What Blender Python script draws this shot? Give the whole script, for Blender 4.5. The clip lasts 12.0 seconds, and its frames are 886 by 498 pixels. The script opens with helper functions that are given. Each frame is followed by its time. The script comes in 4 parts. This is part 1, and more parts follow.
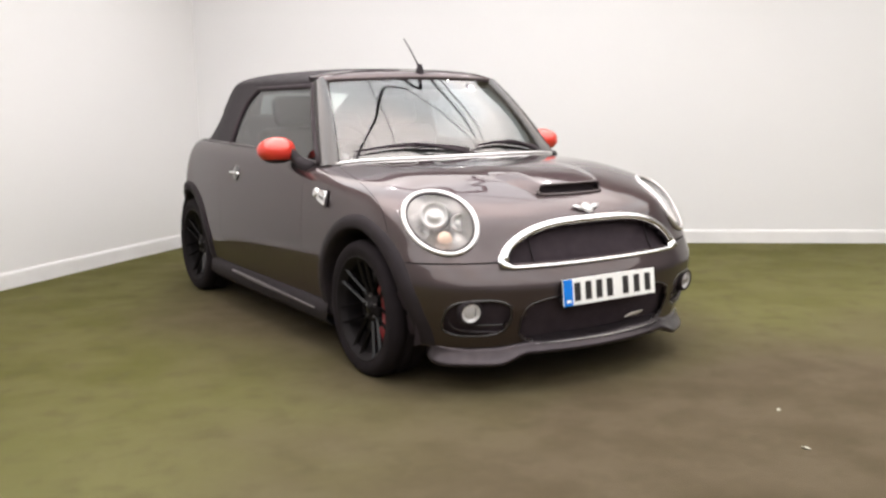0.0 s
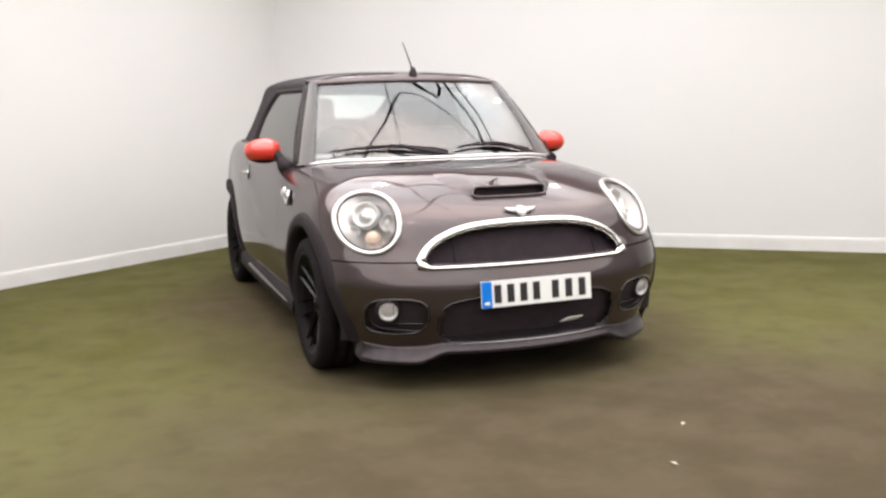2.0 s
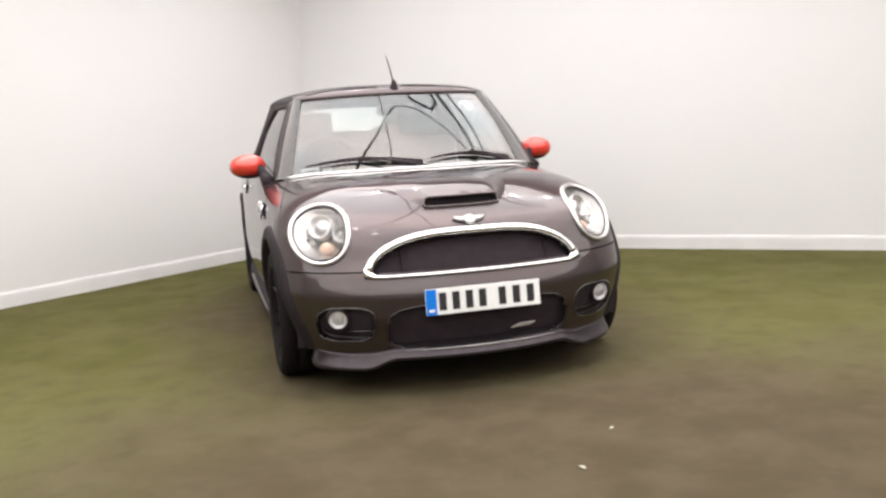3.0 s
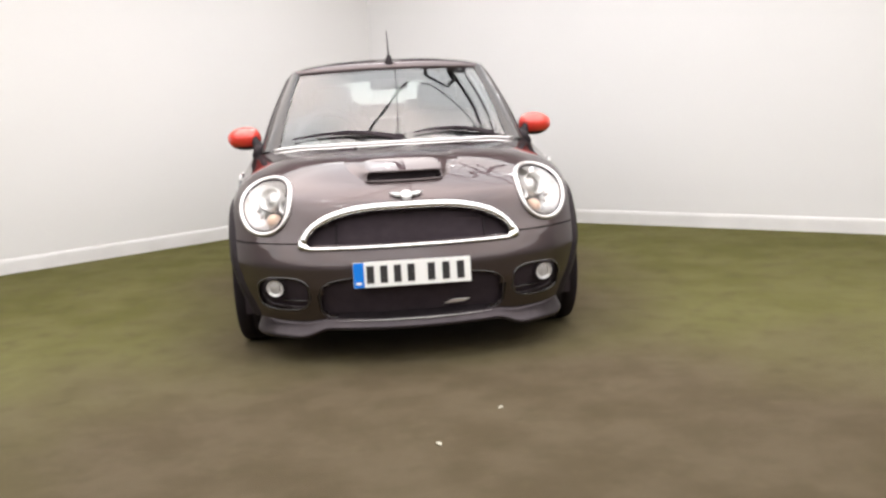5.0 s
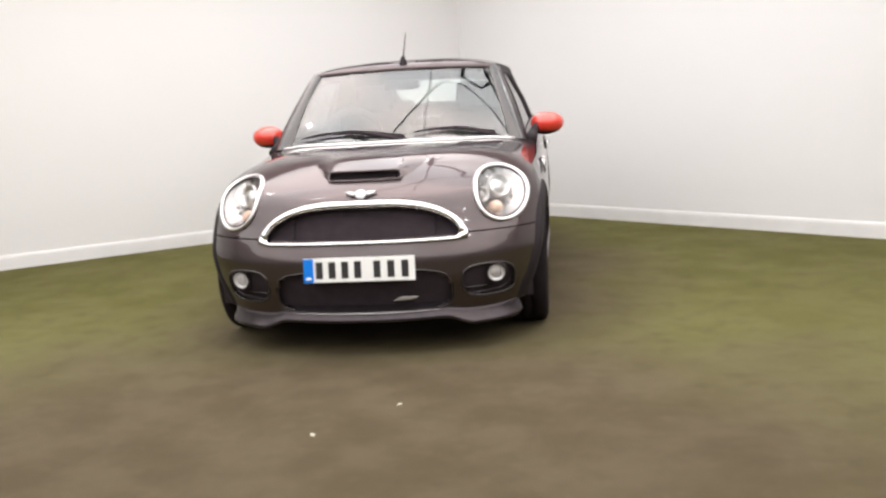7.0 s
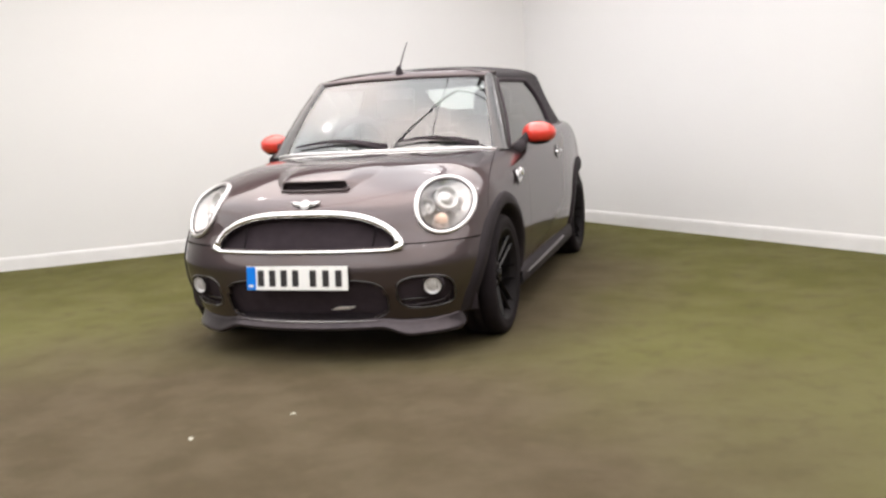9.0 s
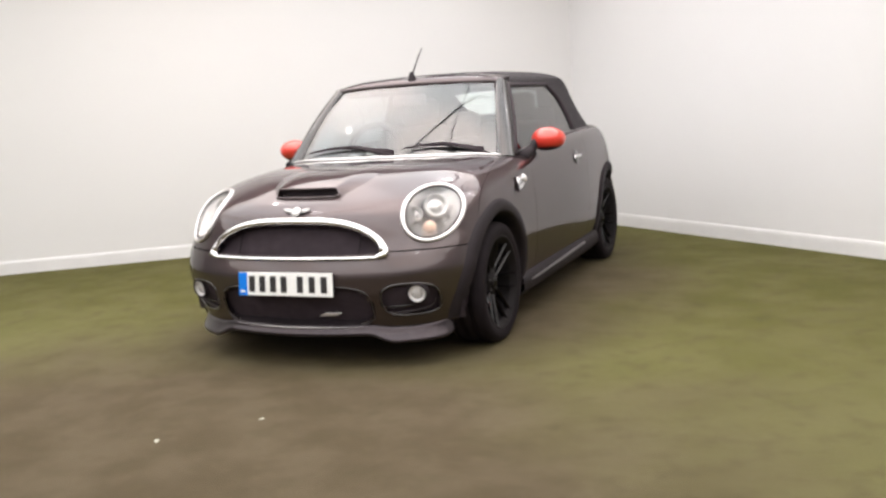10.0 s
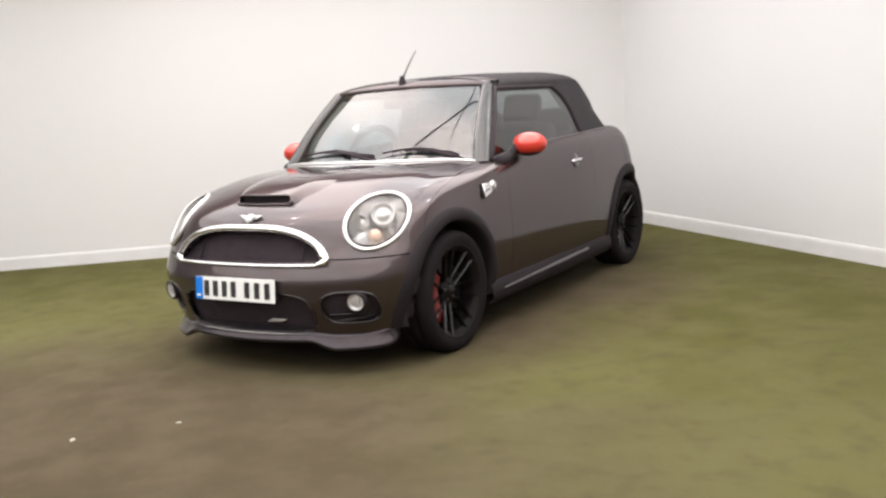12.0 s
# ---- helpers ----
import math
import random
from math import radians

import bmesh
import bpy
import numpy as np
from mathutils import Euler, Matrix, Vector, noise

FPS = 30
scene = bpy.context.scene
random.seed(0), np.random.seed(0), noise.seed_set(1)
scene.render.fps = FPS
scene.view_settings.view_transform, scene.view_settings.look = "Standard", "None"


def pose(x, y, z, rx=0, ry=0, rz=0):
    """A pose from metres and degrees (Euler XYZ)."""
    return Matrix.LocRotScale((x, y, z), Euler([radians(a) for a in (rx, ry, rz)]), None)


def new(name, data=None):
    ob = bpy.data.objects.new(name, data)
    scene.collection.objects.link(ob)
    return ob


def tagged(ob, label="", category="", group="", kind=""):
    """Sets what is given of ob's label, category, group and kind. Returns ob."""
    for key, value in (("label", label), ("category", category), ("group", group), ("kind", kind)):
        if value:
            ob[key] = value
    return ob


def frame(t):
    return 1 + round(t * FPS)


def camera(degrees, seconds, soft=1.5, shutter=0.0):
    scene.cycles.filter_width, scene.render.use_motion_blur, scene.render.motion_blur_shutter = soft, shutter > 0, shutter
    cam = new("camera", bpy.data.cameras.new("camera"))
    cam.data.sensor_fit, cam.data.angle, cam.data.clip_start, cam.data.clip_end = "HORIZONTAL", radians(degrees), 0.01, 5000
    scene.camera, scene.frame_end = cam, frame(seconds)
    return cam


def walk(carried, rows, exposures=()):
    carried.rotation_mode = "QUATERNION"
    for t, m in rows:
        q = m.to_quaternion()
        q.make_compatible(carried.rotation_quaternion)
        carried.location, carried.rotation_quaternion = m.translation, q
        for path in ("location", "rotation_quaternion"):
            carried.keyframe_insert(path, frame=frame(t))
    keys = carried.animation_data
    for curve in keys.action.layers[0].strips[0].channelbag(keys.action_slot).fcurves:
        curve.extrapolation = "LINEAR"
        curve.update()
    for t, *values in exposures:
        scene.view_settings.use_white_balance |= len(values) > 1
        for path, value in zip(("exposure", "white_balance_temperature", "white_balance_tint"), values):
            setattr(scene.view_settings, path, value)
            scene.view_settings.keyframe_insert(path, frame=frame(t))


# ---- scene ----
from mathutils.bvhtree import BVHTree

# camera: seconds, place, yaw, pitch, roll
cam = camera(50.90, 12.0, soft=2.6)
PATH = [
    (0, -2.695, -3.646, 1.196, -32.37, -8.73, 0.85),
    (0.5, -2.517, -3.756, 1.197, -29.83, -8.92, 1.04),
    (1, -2.252, -3.977, 1.195, -26.13, -8.66, 1.07),
    (1.5, -2.043, -4.118, 1.202, -23.88, -8.25, 1.60),
    (2, -1.760, -4.210, 1.194, -21.04, -8.59, 1.08),
    (2.5, -1.532, -4.351, 1.208, -19.34, -8.11, 1.81),
    (3, -1.191, -4.505, 1.208, -15.50, -8.14, 3.09),
    (3.5, -0.950, -4.576, 1.205, -13.53, -8.73, 3.03),
    (5.5, 0.085, -4.793, 1.189, -1.79, -9.66, 2.66),
    (6, 0.363, -4.812, 1.174, 1.46, -9.75, 2.33),
    (6.5, 0.608, -4.806, 1.190, 3.89, -9.77, 2.65),
    (7, 0.930, -4.820, 1.190, 6.91, -9.45, 3.21),
    (9, 1.976, -4.587, 1.195, 17.33, -8.96, 3.33),
    (9.5, 2.267, -4.506, 1.222, 21.22, -9.07, 3.01),
    (10, 2.446, -4.399, 1.206, 23.11, -8.68, 3.60),
    (10.5, 2.676, -4.232, 1.204, 26.23, -8.63, 3.01),
    (11, 2.833, -4.142, 1.201, 27.70, -9.19, 3.22),
    (11.5, 3.080, -4.036, 1.218, 30.24, -8.87, 3.81),
    (12, 3.257, -3.926, 1.243, 31.81, -8.87, 3.90),
]
walk(cam, [(t, pose(x, y, z, 90 + pitch, roll, yaw)) for t, x, y, z, yaw, pitch, roll in PATH])

# ---- light ----
world = bpy.data.worlds.new("world")
scene.world = world
world.use_nodes = True
world.node_tree.nodes["Background"].inputs[0].default_value = (0.9, 0.95, 1.0, 1)
world.node_tree.nodes["Background"].inputs[1].default_value = 0.05
scene.view_settings.exposure = 0.0
CEIL = 3.1
LIGHTBOX = 2.66  # radiance of the luminous fabric over the car


# ---- materials ----
def material(name, colour, rough=0.5, metal=0.0, coat=0.0, spec=0.5):
    m = bpy.data.materials.new(name)
    m.use_nodes = True
    p = m.node_tree.nodes["Principled BSDF"]
    p.inputs["Base Color"].default_value = (*colour, 1)
    p.inputs["Roughness"].default_value = rough
    p.inputs["Metallic"].default_value = metal
    p.inputs["Coat Weight"].default_value = coat
    p.inputs["Coat Roughness"].default_value = 0.03
    p.inputs["Specular IOR Level"].default_value = spec
    return m


def mottled(m, colour2, scale, amount=0.5, bump=0.0, bump_scale=200.0, detail=4.0):
    """Two scales of variation: a slow stain between two colours, and a fine relief."""
    t = m.node_tree
    p = t.nodes["Principled BSDF"]
    geo = t.nodes.new("ShaderNodeTexCoord")
    n = t.nodes.new("ShaderNodeTexNoise")
    n.inputs["Scale"].default_value, n.inputs["Detail"].default_value = scale, detail
    t.links.new(geo.outputs["Object"], n.inputs["Vector"])
    ramp = t.nodes.new("ShaderNodeMapRange")
    ramp.inputs["From Min"].default_value, ramp.inputs["From Max"].default_value = 0.35, 0.65
    ramp.inputs["To Max"].default_value = amount
    t.links.new(n.outputs["Fac"], ramp.inputs["Value"])
    mix = t.nodes.new("ShaderNodeMix")
    mix.data_type = "RGBA"
    mix.inputs[6].default_value = p.inputs["Base Color"].default_value
    mix.inputs[7].default_value = (*colour2, 1)
    t.links.new(ramp.outputs["Result"], mix.inputs[0])
    t.links.new(mix.outputs[2], p.inputs["Base Color"])
    if bump:
        f = t.nodes.new("ShaderNodeTexNoise")
        f.inputs["Scale"].default_value, f.inputs["Detail"].default_value = bump_scale, 3.0
        t.links.new(geo.outputs["Object"], f.inputs["Vector"])
        b = t.nodes.new("ShaderNodeBump")
        b.inputs["Strength"].default_value, b.inputs["Distance"].default_value = bump, 0.01
        t.links.new(f.outputs["Fac"], b.inputs["Height"])
        t.links.new(b.outputs["Normal"], p.inputs["Normal"])
    return m


def glass(name, tint, reflect):
    """Thin tinted pane: see-through, with a mirror gloss that grows at grazing angles."""
    m = bpy.data.materials.new(name)
    m.use_nodes = True
    t = m.node_tree
    t.nodes.remove(t.nodes["Principled BSDF"])
    clear = t.nodes.new("ShaderNodeBsdfTransparent")
    clear.inputs["Color"].default_value = (*tint, 1)
    gloss = t.nodes.new("ShaderNodeBsdfGlossy")
    gloss.inputs["Roughness"].default_value = 0.02
    lw = t.nodes.new("ShaderNodeLayerWeight")
    lw.inputs["Blend"].default_value = 0.5
    power = t.nodes.new("ShaderNodeMath")
    power.operation, power.inputs[1].default_value = "POWER", 4.0
    t.links.new(lw.outputs["Facing"], power.inputs[0])
    add = t.nodes.new("ShaderNodeMath")
    add.operation, add.use_clamp = "MULTIPLY_ADD", True
    add.inputs[1].default_value, add.inputs[2].default_value = 1 - reflect, reflect
    mix = t.nodes.new("ShaderNodeMixShader")
    t.links.new(power.outputs[0], add.inputs[0])
    t.links.new(add.outputs[0], mix.inputs[0])
    t.links.new(clear.outputs[0], mix.inputs[1])
    t.links.new(gloss.outputs[0], mix.inputs[2])
    t.links.new(mix.outputs[0], t.nodes["Material Output"].inputs["Surface"])
    return m


def glow(name, colour, strength):
    m = material(name, colour, 0.6)
    p = m.node_tree.nodes["Principled BSDF"]
    p.inputs["Emission Color"].default_value = (*colour, 1)
    p.inputs["Emission Strength"].default_value = strength
    return m


def uneven(m, low, high, scale, tint):
    """The glow of slack fabric over lamps: brighter over the middle, brighter and warmer in patches."""
    t = m.node_tree
    p = t.nodes["Principled BSDF"]
    co = t.nodes.new("ShaderNodeTexCoord")
    n = t.nodes.new("ShaderNodeTexNoise")
    n.inputs["Scale"].default_value, n.inputs["Detail"].default_value, n.inputs["Distortion"].default_value = scale, 0.6, 0.5
    t.links.new(co.outputs["Object"], n.inputs["Vector"])
    r = t.nodes.new("ShaderNodeMapRange")
    r.inputs[1].default_value, r.inputs[2].default_value, r.inputs[3].default_value, r.inputs[4].default_value = 0.42, 0.58, low, high
    t.links.new(n.outputs["Fac"], r.inputs[0])
    # the lamps stand closest together over the middle
    shift = t.nodes.new("ShaderNodeVectorMath")
    shift.operation = "MULTIPLY_ADD"
    shift.inputs[1].default_value, shift.inputs[2].default_value = (1.0, 1.0, 0.0), (-0.1, -0.2, 0.0)
    t.links.new(co.outputs["Object"], shift.inputs[0])
    far = t.nodes.new("ShaderNodeVectorMath")
    far.operation = "LENGTH"
    t.links.new(shift.outputs[0], far.inputs[0])
    dim = t.nodes.new("ShaderNodeMapRange")
    dim.interpolation_type = "SMOOTHSTEP"
    dim.inputs[1].default_value, dim.inputs[2].default_value, dim.inputs[3].default_value, dim.inputs[4].default_value = 1.3, 4.2, 1.62, 0.80
    t.links.new(far.outputs["Value"], dim.inputs[0])
    lit = t.nodes.new("ShaderNodeMath")
    lit.operation = "MULTIPLY"
    t.links.new(r.outputs[0], lit.inputs[0])
    t.links.new(dim.outputs[0], lit.inputs[1])
    t.links.new(lit.outputs[0], p.inputs["Emission Strength"])
    f = t.nodes.new("ShaderNodeTexNoise")
    f.inputs["Scale"].default_value, f.inputs["Detail"].default_value = scale * 0.8, 0.5
    t.links.new(co.outputs["Object"], f.inputs["Vector"])
    mix = t.nodes.new("ShaderNodeMix")
    mix.data_type = "RGBA"
    mix.inputs[6].default_value, mix.inputs[7].default_value = p.inputs["Emission Color"].default_value, (*tint, 1)
    s = t.nodes.new("ShaderNodeMapRange")
    s.inputs[1].default_value, s.inputs[2].default_value = 0.4, 0.6
    t.links.new(f.outputs["Fac"], s.inputs[0])
    t.links.new(s.outputs[0], mix.inputs[0])
    t.links.new(mix.outputs[2], p.inputs["Emission Color"])
    return m


WALL = mottled(material("white_wall_paint", (0.684, 0.677, 0.674), 0.7), (0.659, 0.652, 0.650), 0.6, 0.6, 0.05, 90)
COOLWALL = mottled(material("cool_white_wall_paint", (0.692, 0.687, 0.692), 0.7), (0.664, 0.661, 0.668), 0.6, 0.6, 0.05, 90)
DARKWALL = mottled(material("unlit_workshop_grey", (0.25, 0.245, 0.26), 0.7), (0.19, 0.185, 0.20), 0.8, 0.6, 0.05, 90)
SKIRT = mottled(material("white_skirting", (0.715, 0.707, 0.708), 0.65), (0.62, 0.613, 0.615), 4.0, 0.6, 0.1, 60)
CEILING = mottled(material("ceiling_plaster", (0.80, 0.76, 0.73), 0.8), (0.7, 0.66, 0.63), 0.5, 0.6)
PAINT = mottled(material("brown_grey_metallic_paint", (0.095, 0.0735, 0.0755), 0.42, 0.95, 1.0), (0.076, 0.0585, 0.0605), 900.0, 1.0)
PAINT.node_tree.nodes["Principled BSDF"].inputs["Specular Tint"].default_value = (0.32, 0.28, 0.31, 1)
PAINT.node_tree.nodes["Principled BSDF"].inputs["Coat IOR"].default_value = 1.48
CHIN = mottled(material("satin_grey_lip", (0.060, 0.050, 0.055), 0.28, 0.75), (0.044, 0.036, 0.041), 25.0, 0.6, 0.02, 500)
FABRIC = mottled(material("black_roof_fabric", (0.020, 0.016, 0.019), 0.9), (0.030, 0.025, 0.029), 30.0, 0.6, 0.3, 900)
PLASTIC = mottled(material("black_plastic", (0.021, 0.0165, 0.0195), 0.65, spec=0.18), (0.027, 0.021, 0.025), 12.0, 0.6, 0.1, 600)
GLOSSBLACK = material("gloss_black", (0.022, 0.018, 0.020), 0.18, 0.0, 0.6)
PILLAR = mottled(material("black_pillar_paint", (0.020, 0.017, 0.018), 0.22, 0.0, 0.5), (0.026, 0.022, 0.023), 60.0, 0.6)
BLACK = material("shadow_black", (0.036, 0.027, 0.032), 0.7, spec=0.25)
SILLTRIM = material("grey_sill_trim", (0.17, 0.155, 0.16), 0.4, 0.6)
RUBBER = mottled(material("tyre_rubber", (0.013, 0.010, 0.012), 0.8, spec=0.12), (0.018, 0.014, 0.0165), 14.0, 0.6, 0.1, 300)
ALLOY = material("gloss_black_alloy", (0.008, 0.007, 0.008), 0.18, spec=0.25)
RIMBLACK = material("dull_black_rim", (0.011, 0.009, 0.010), 0.6, spec=0.12)
DISC = mottled(material("brake_disc_steel", (0.07, 0.066, 0.064), 0.45, 1.0), (0.045, 0.042, 0.04), 30.0, 0.5)
CALIPER = material("red_caliper_paint", (0.19, 0.006, 0.012), 0.35, 0.0, 0.5)
REDCAP = mottled(material("orange_red_mirror_paint", (0.62, 0.040, 0.027), 0.3, 0.0, 0.8), (0.66, 0.04, 0.02), 8.0, 0.5)
CHROME = mottled(material("chrome", (0.86, 0.86, 0.87), 0.12, 1.0), (0.78, 0.78, 0.8), 6.0, 0.4)
EMBLEM = material("worn_silver", (0.50, 0.49, 0.49), 0.33, 0.9)
LAMPRIM = material("brushed_chrome_rim", (0.68, 0.66, 0.66), 0.33, 0.9)
SATIN = material("satin_silver", (0.80, 0.79, 0.79), 0.42, 0.9)
LAMPBOWL = material("lamp_reflector", (0.60, 0.585, 0.58), 0.3, 0.8)
FOGBOWL = material("fog_reflector", (0.88, 0.87, 0.89), 0.25, 0.25)
LAMPDARK = material("lamp_silver_bezel", (0.40, 0.38, 0.375), 0.22, 0.85)
AMBER = material("amber_indicator", (0.73, 0.51, 0.39), 0.25)
CLEAR = glass("clear_lens", (0.96, 0.96, 0.96), 0.045)
SCREEN = glass("windscreen_glass", (0.82, 0.86, 0.845), 0.15)
SIDEGLASS = glass("tinted_side_glass", (0.26, 0.295, 0.31), 0.105)
REARGLASS = glass("clear_rear_window", (0.80, 0.88, 0.86), 0.05)
PLATEWHITE = material("plate_white", (0.95, 0.95, 0.94), 0.35)
PLATEBLUE = material("plate_blue", (0.0, 0.20, 0.78), 0.35)
INK = material("plate_black", (0.03, 0.028, 0.03), 0.4)
SEATCLOTH = mottled(material("charcoal_seat_cloth", (0.022, 0.021, 0.022), 0.9), (0.030, 0.028, 0.030), 40.0, 0.6, 0.2, 500)
DASH = mottled(material("grey_dashboard", (0.06, 0.058, 0.056), 0.65), (0.075, 0.07, 0.068), 20.0, 0.5, 0.1, 700)
PAPER = material("pale_scrap", (0.43, 0.41, 0.33), 0.7)
MESHBLACK = mottled(material("grille_black", (0.046, 0.035, 0.042), 0.75, spec=0.1), (0.030, 0.023, 0.028), 18.0, 0.6, 0.3, 260)


def grass_material():
    m = material("artificial_grass", (0.2, 0.2, 0.05), 0.95, spec=0.1)
    t = m.node_tree
    p = t.nodes["Principled BSDF"]
    co = t.nodes.new("ShaderNodeTexCoord")

    def noise_node(scale, detail):
        n = t.nodes.new("ShaderNodeTexNoise")
        n.inputs["Scale"].default_value, n.inputs["Detail"].default_value = scale, detail
        t.links.new(co.outputs["Object"], n.inputs["Vector"])
        return n

    def mix_node(a, b, fac):
        x = t.nodes.new("ShaderNodeMix")
        x.data_type = "RGBA"
        for sock, v in ((6, a), (7, b)):
            if isinstance(v, tuple):
                x.inputs[sock].default_value = (*v, 1)
            else:
                t.links.new(v, x.inputs[sock])
        t.links.new(fac, x.inputs[0])
        return x.outputs[2]

    def mapped(out, a, b, c=0.0, d=1.0):
        r = t.nodes.new("ShaderNodeMapRange")
        r.interpolation_type = "SMOOTHSTEP"
        for i, v in enumerate((a, b, c, d)):
            r.inputs[i + 1].default_value = v
        t.links.new(out, r.inputs[0])
        return r.outputs[0]

    # trodden brown patch in front of the car, carried round it as painted shade, with an uneven rim
    sub = t.nodes.new("ShaderNodeVectorMath")
    sub.operation = "MULTIPLY_ADD"
    sub.inputs[1].default_value, sub.inputs[2].default_value = (0.42, 0.5, 0.0), (-0.05, 1.0, 0.0)
    t.links.new(co.outputs["Object"], sub.inputs[0])
    ln = t.nodes.new("ShaderNodeVectorMath")
    ln.operation = "LENGTH"
    t.links.new(sub.outputs[0], ln.inputs[0])
    # second ellipse: the same brown, partly the car's soft shadow put into the colour
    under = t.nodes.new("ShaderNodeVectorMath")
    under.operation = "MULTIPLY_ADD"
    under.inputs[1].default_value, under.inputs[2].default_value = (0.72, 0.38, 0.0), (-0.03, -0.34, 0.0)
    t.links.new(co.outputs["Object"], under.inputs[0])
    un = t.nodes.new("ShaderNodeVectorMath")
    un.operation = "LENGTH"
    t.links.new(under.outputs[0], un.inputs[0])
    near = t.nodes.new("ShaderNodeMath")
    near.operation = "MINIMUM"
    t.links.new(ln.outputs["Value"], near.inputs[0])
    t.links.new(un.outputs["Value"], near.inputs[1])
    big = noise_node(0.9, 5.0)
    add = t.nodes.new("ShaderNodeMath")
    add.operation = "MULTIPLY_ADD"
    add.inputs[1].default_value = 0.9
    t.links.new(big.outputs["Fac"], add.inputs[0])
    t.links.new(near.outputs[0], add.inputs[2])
    worn_and_shade = mapped(add.outputs[0], 0.95, 1.75, 1.0, 0.0)
    green = mix_node((0.0930, 0.0896, 0.0258), (0.1210, 0.1120, 0.0426), mapped(noise_node(2.3, 6.0).outputs["Fac"], 0.35, 0.65))
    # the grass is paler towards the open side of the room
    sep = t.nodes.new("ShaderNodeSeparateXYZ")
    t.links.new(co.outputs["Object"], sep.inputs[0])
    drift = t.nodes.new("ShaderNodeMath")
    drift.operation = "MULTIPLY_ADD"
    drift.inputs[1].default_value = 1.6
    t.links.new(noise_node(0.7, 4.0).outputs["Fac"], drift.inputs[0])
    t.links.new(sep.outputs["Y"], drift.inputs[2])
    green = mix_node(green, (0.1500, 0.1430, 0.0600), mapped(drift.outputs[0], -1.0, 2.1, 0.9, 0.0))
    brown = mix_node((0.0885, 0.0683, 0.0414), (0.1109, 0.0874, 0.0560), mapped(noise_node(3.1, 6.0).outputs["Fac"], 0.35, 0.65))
    base = mix_node(green, brown, worn_and_shade)
    base = mix_node(base, (0.0694, 0.0560, 0.0302), mapped(noise_node(7.0, 5.0).outputs["Fac"], 0.46, 0.75, 0.0, 0.36))
    base = mix_node(base, (0.1490, 0.1299, 0.0739), mapped(noise_node(19.0, 4.0).outputs["Fac"], 0.5, 0.8, 0.0, 0.16))
    fine = mix_node(base, (0.0482, 0.0448, 0.0213), mapped(noise_node(260.0, 3.0).outputs["Fac"], 0.5, 0.8, 0.0, 0.45))
    t.links.new(fine, p.inputs["Base Color"])
    b = t.nodes.new("ShaderNodeBump")
    b.inputs["Strength"].default_value, b.inputs["Distance"].default_value = 0.6, 0.01
    t.links.new(noise_node(320.0, 3.0).outputs["Fac"], b.inputs["Height"])
    t.links.new(b.outputs["Normal"], p.inputs["Normal"])
    return m


GRASS = grass_material()


# ---- mesh tools ----
def part(name, bm, mat, parent, label="", smooth=True, m=None):
    bmesh.ops.recalc_face_normals(bm, faces=bm.faces)
    me = bpy.data.meshes.new(name)
    bm.to_mesh(me)
    bm.free()
    for f in me.polygons:
        f.use_smooth = smooth
    me.materials.append(mat)
    ob = new(name, me)
    ob.parent = parent
    if m is not None:
        ob.matrix_basis = m
    if label:
        tagged(ob, label)
    return ob


def sheet(rows, closed=False):
    """A quad sheet through rows of points."""
    bm = bmesh.new()
    grid = [[bm.verts.new(p) for p in row] for row in rows]
    for a, b in zip(grid, grid[1:]):
        n = len(a)
        for i in range(n if closed else n - 1):
            j = (i + 1) % n
            q = [a[i], a[j], b[j], b[i]]
            if len({tuple(round(c, 6) for c in x.co) for x in q}) >= 3:
                bm.faces.new(q)
    bmesh.ops.remove_doubles(bm, verts=bm.verts, dist=1e-5)
    return bm


def thick(ob, t, offset=-1.0):
    s = ob.modifiers.new("thickness", "SOLIDIFY")
    s.thickness, s.offset = t, offset
    e = ob.modifiers.new("crisp_edges", "EDGE_SPLIT")
    e.split_angle = radians(50)
    return ob


def tube(points, radius, seg=10, flat=1.0, closed=False):
    """A tube along points; flat squeezes it along its second axis. radius: a number or one per point."""
    pts = [Vector(p) for p in points]
    n = len(pts)
    rs = radius if isinstance(radius, (list, tuple)) else [radius] * n
    bm = bmesh.new()
    rings = []
    up = Vector((0, 0, 1))
    for i, p in enumerate(pts):
        a = pts[(i - 1) % n] if closed else pts[max(i - 1, 0)]
        b = pts[(i + 1) % n] if closed else pts[min(i + 1, n - 1)]
        d = (b - a).normalized()
        s = d.cross(up)
        if s.length < 0.05:
            s = d.cross(Vector((0, 1, 0)))
        s.normalize()
        w = s.cross(d)
        rings.append([bm.verts.new(p + rs[i] * (math.cos(k * math.tau / seg) * s + flat * math.sin(k * math.tau / seg) * w)) for k in range(seg)])
    for i in range(n if closed else n - 1):
        a, b = rings[i], rings[(i + 1) % n]
        for k in range(seg):
            bm.faces.new((a[k], a[(k + 1) % seg], b[(k + 1) % seg], b[k]))
    if not closed:
        bm.faces.new(rings[0][::-1])
        bm.faces.new(rings[-1])
    return bm


def box(size, centre=(0, 0, 0), bevel=0.0, seg=3, m=None):
    bm = bmesh.new()
    bmesh.ops.create_cube(bm, size=1.0)
    bmesh.ops.scale(bm, vec=size, verts=bm.verts)
    if bevel:
        bmesh.ops.bevel(bm, geom=bm.edges[:], offset=bevel, segments=seg, affect="EDGES", profile=0.5)
    bmesh.ops.translate(bm, vec=centre, verts=bm.verts)
    if m is not None:
        bm.transform(m)
    return bm


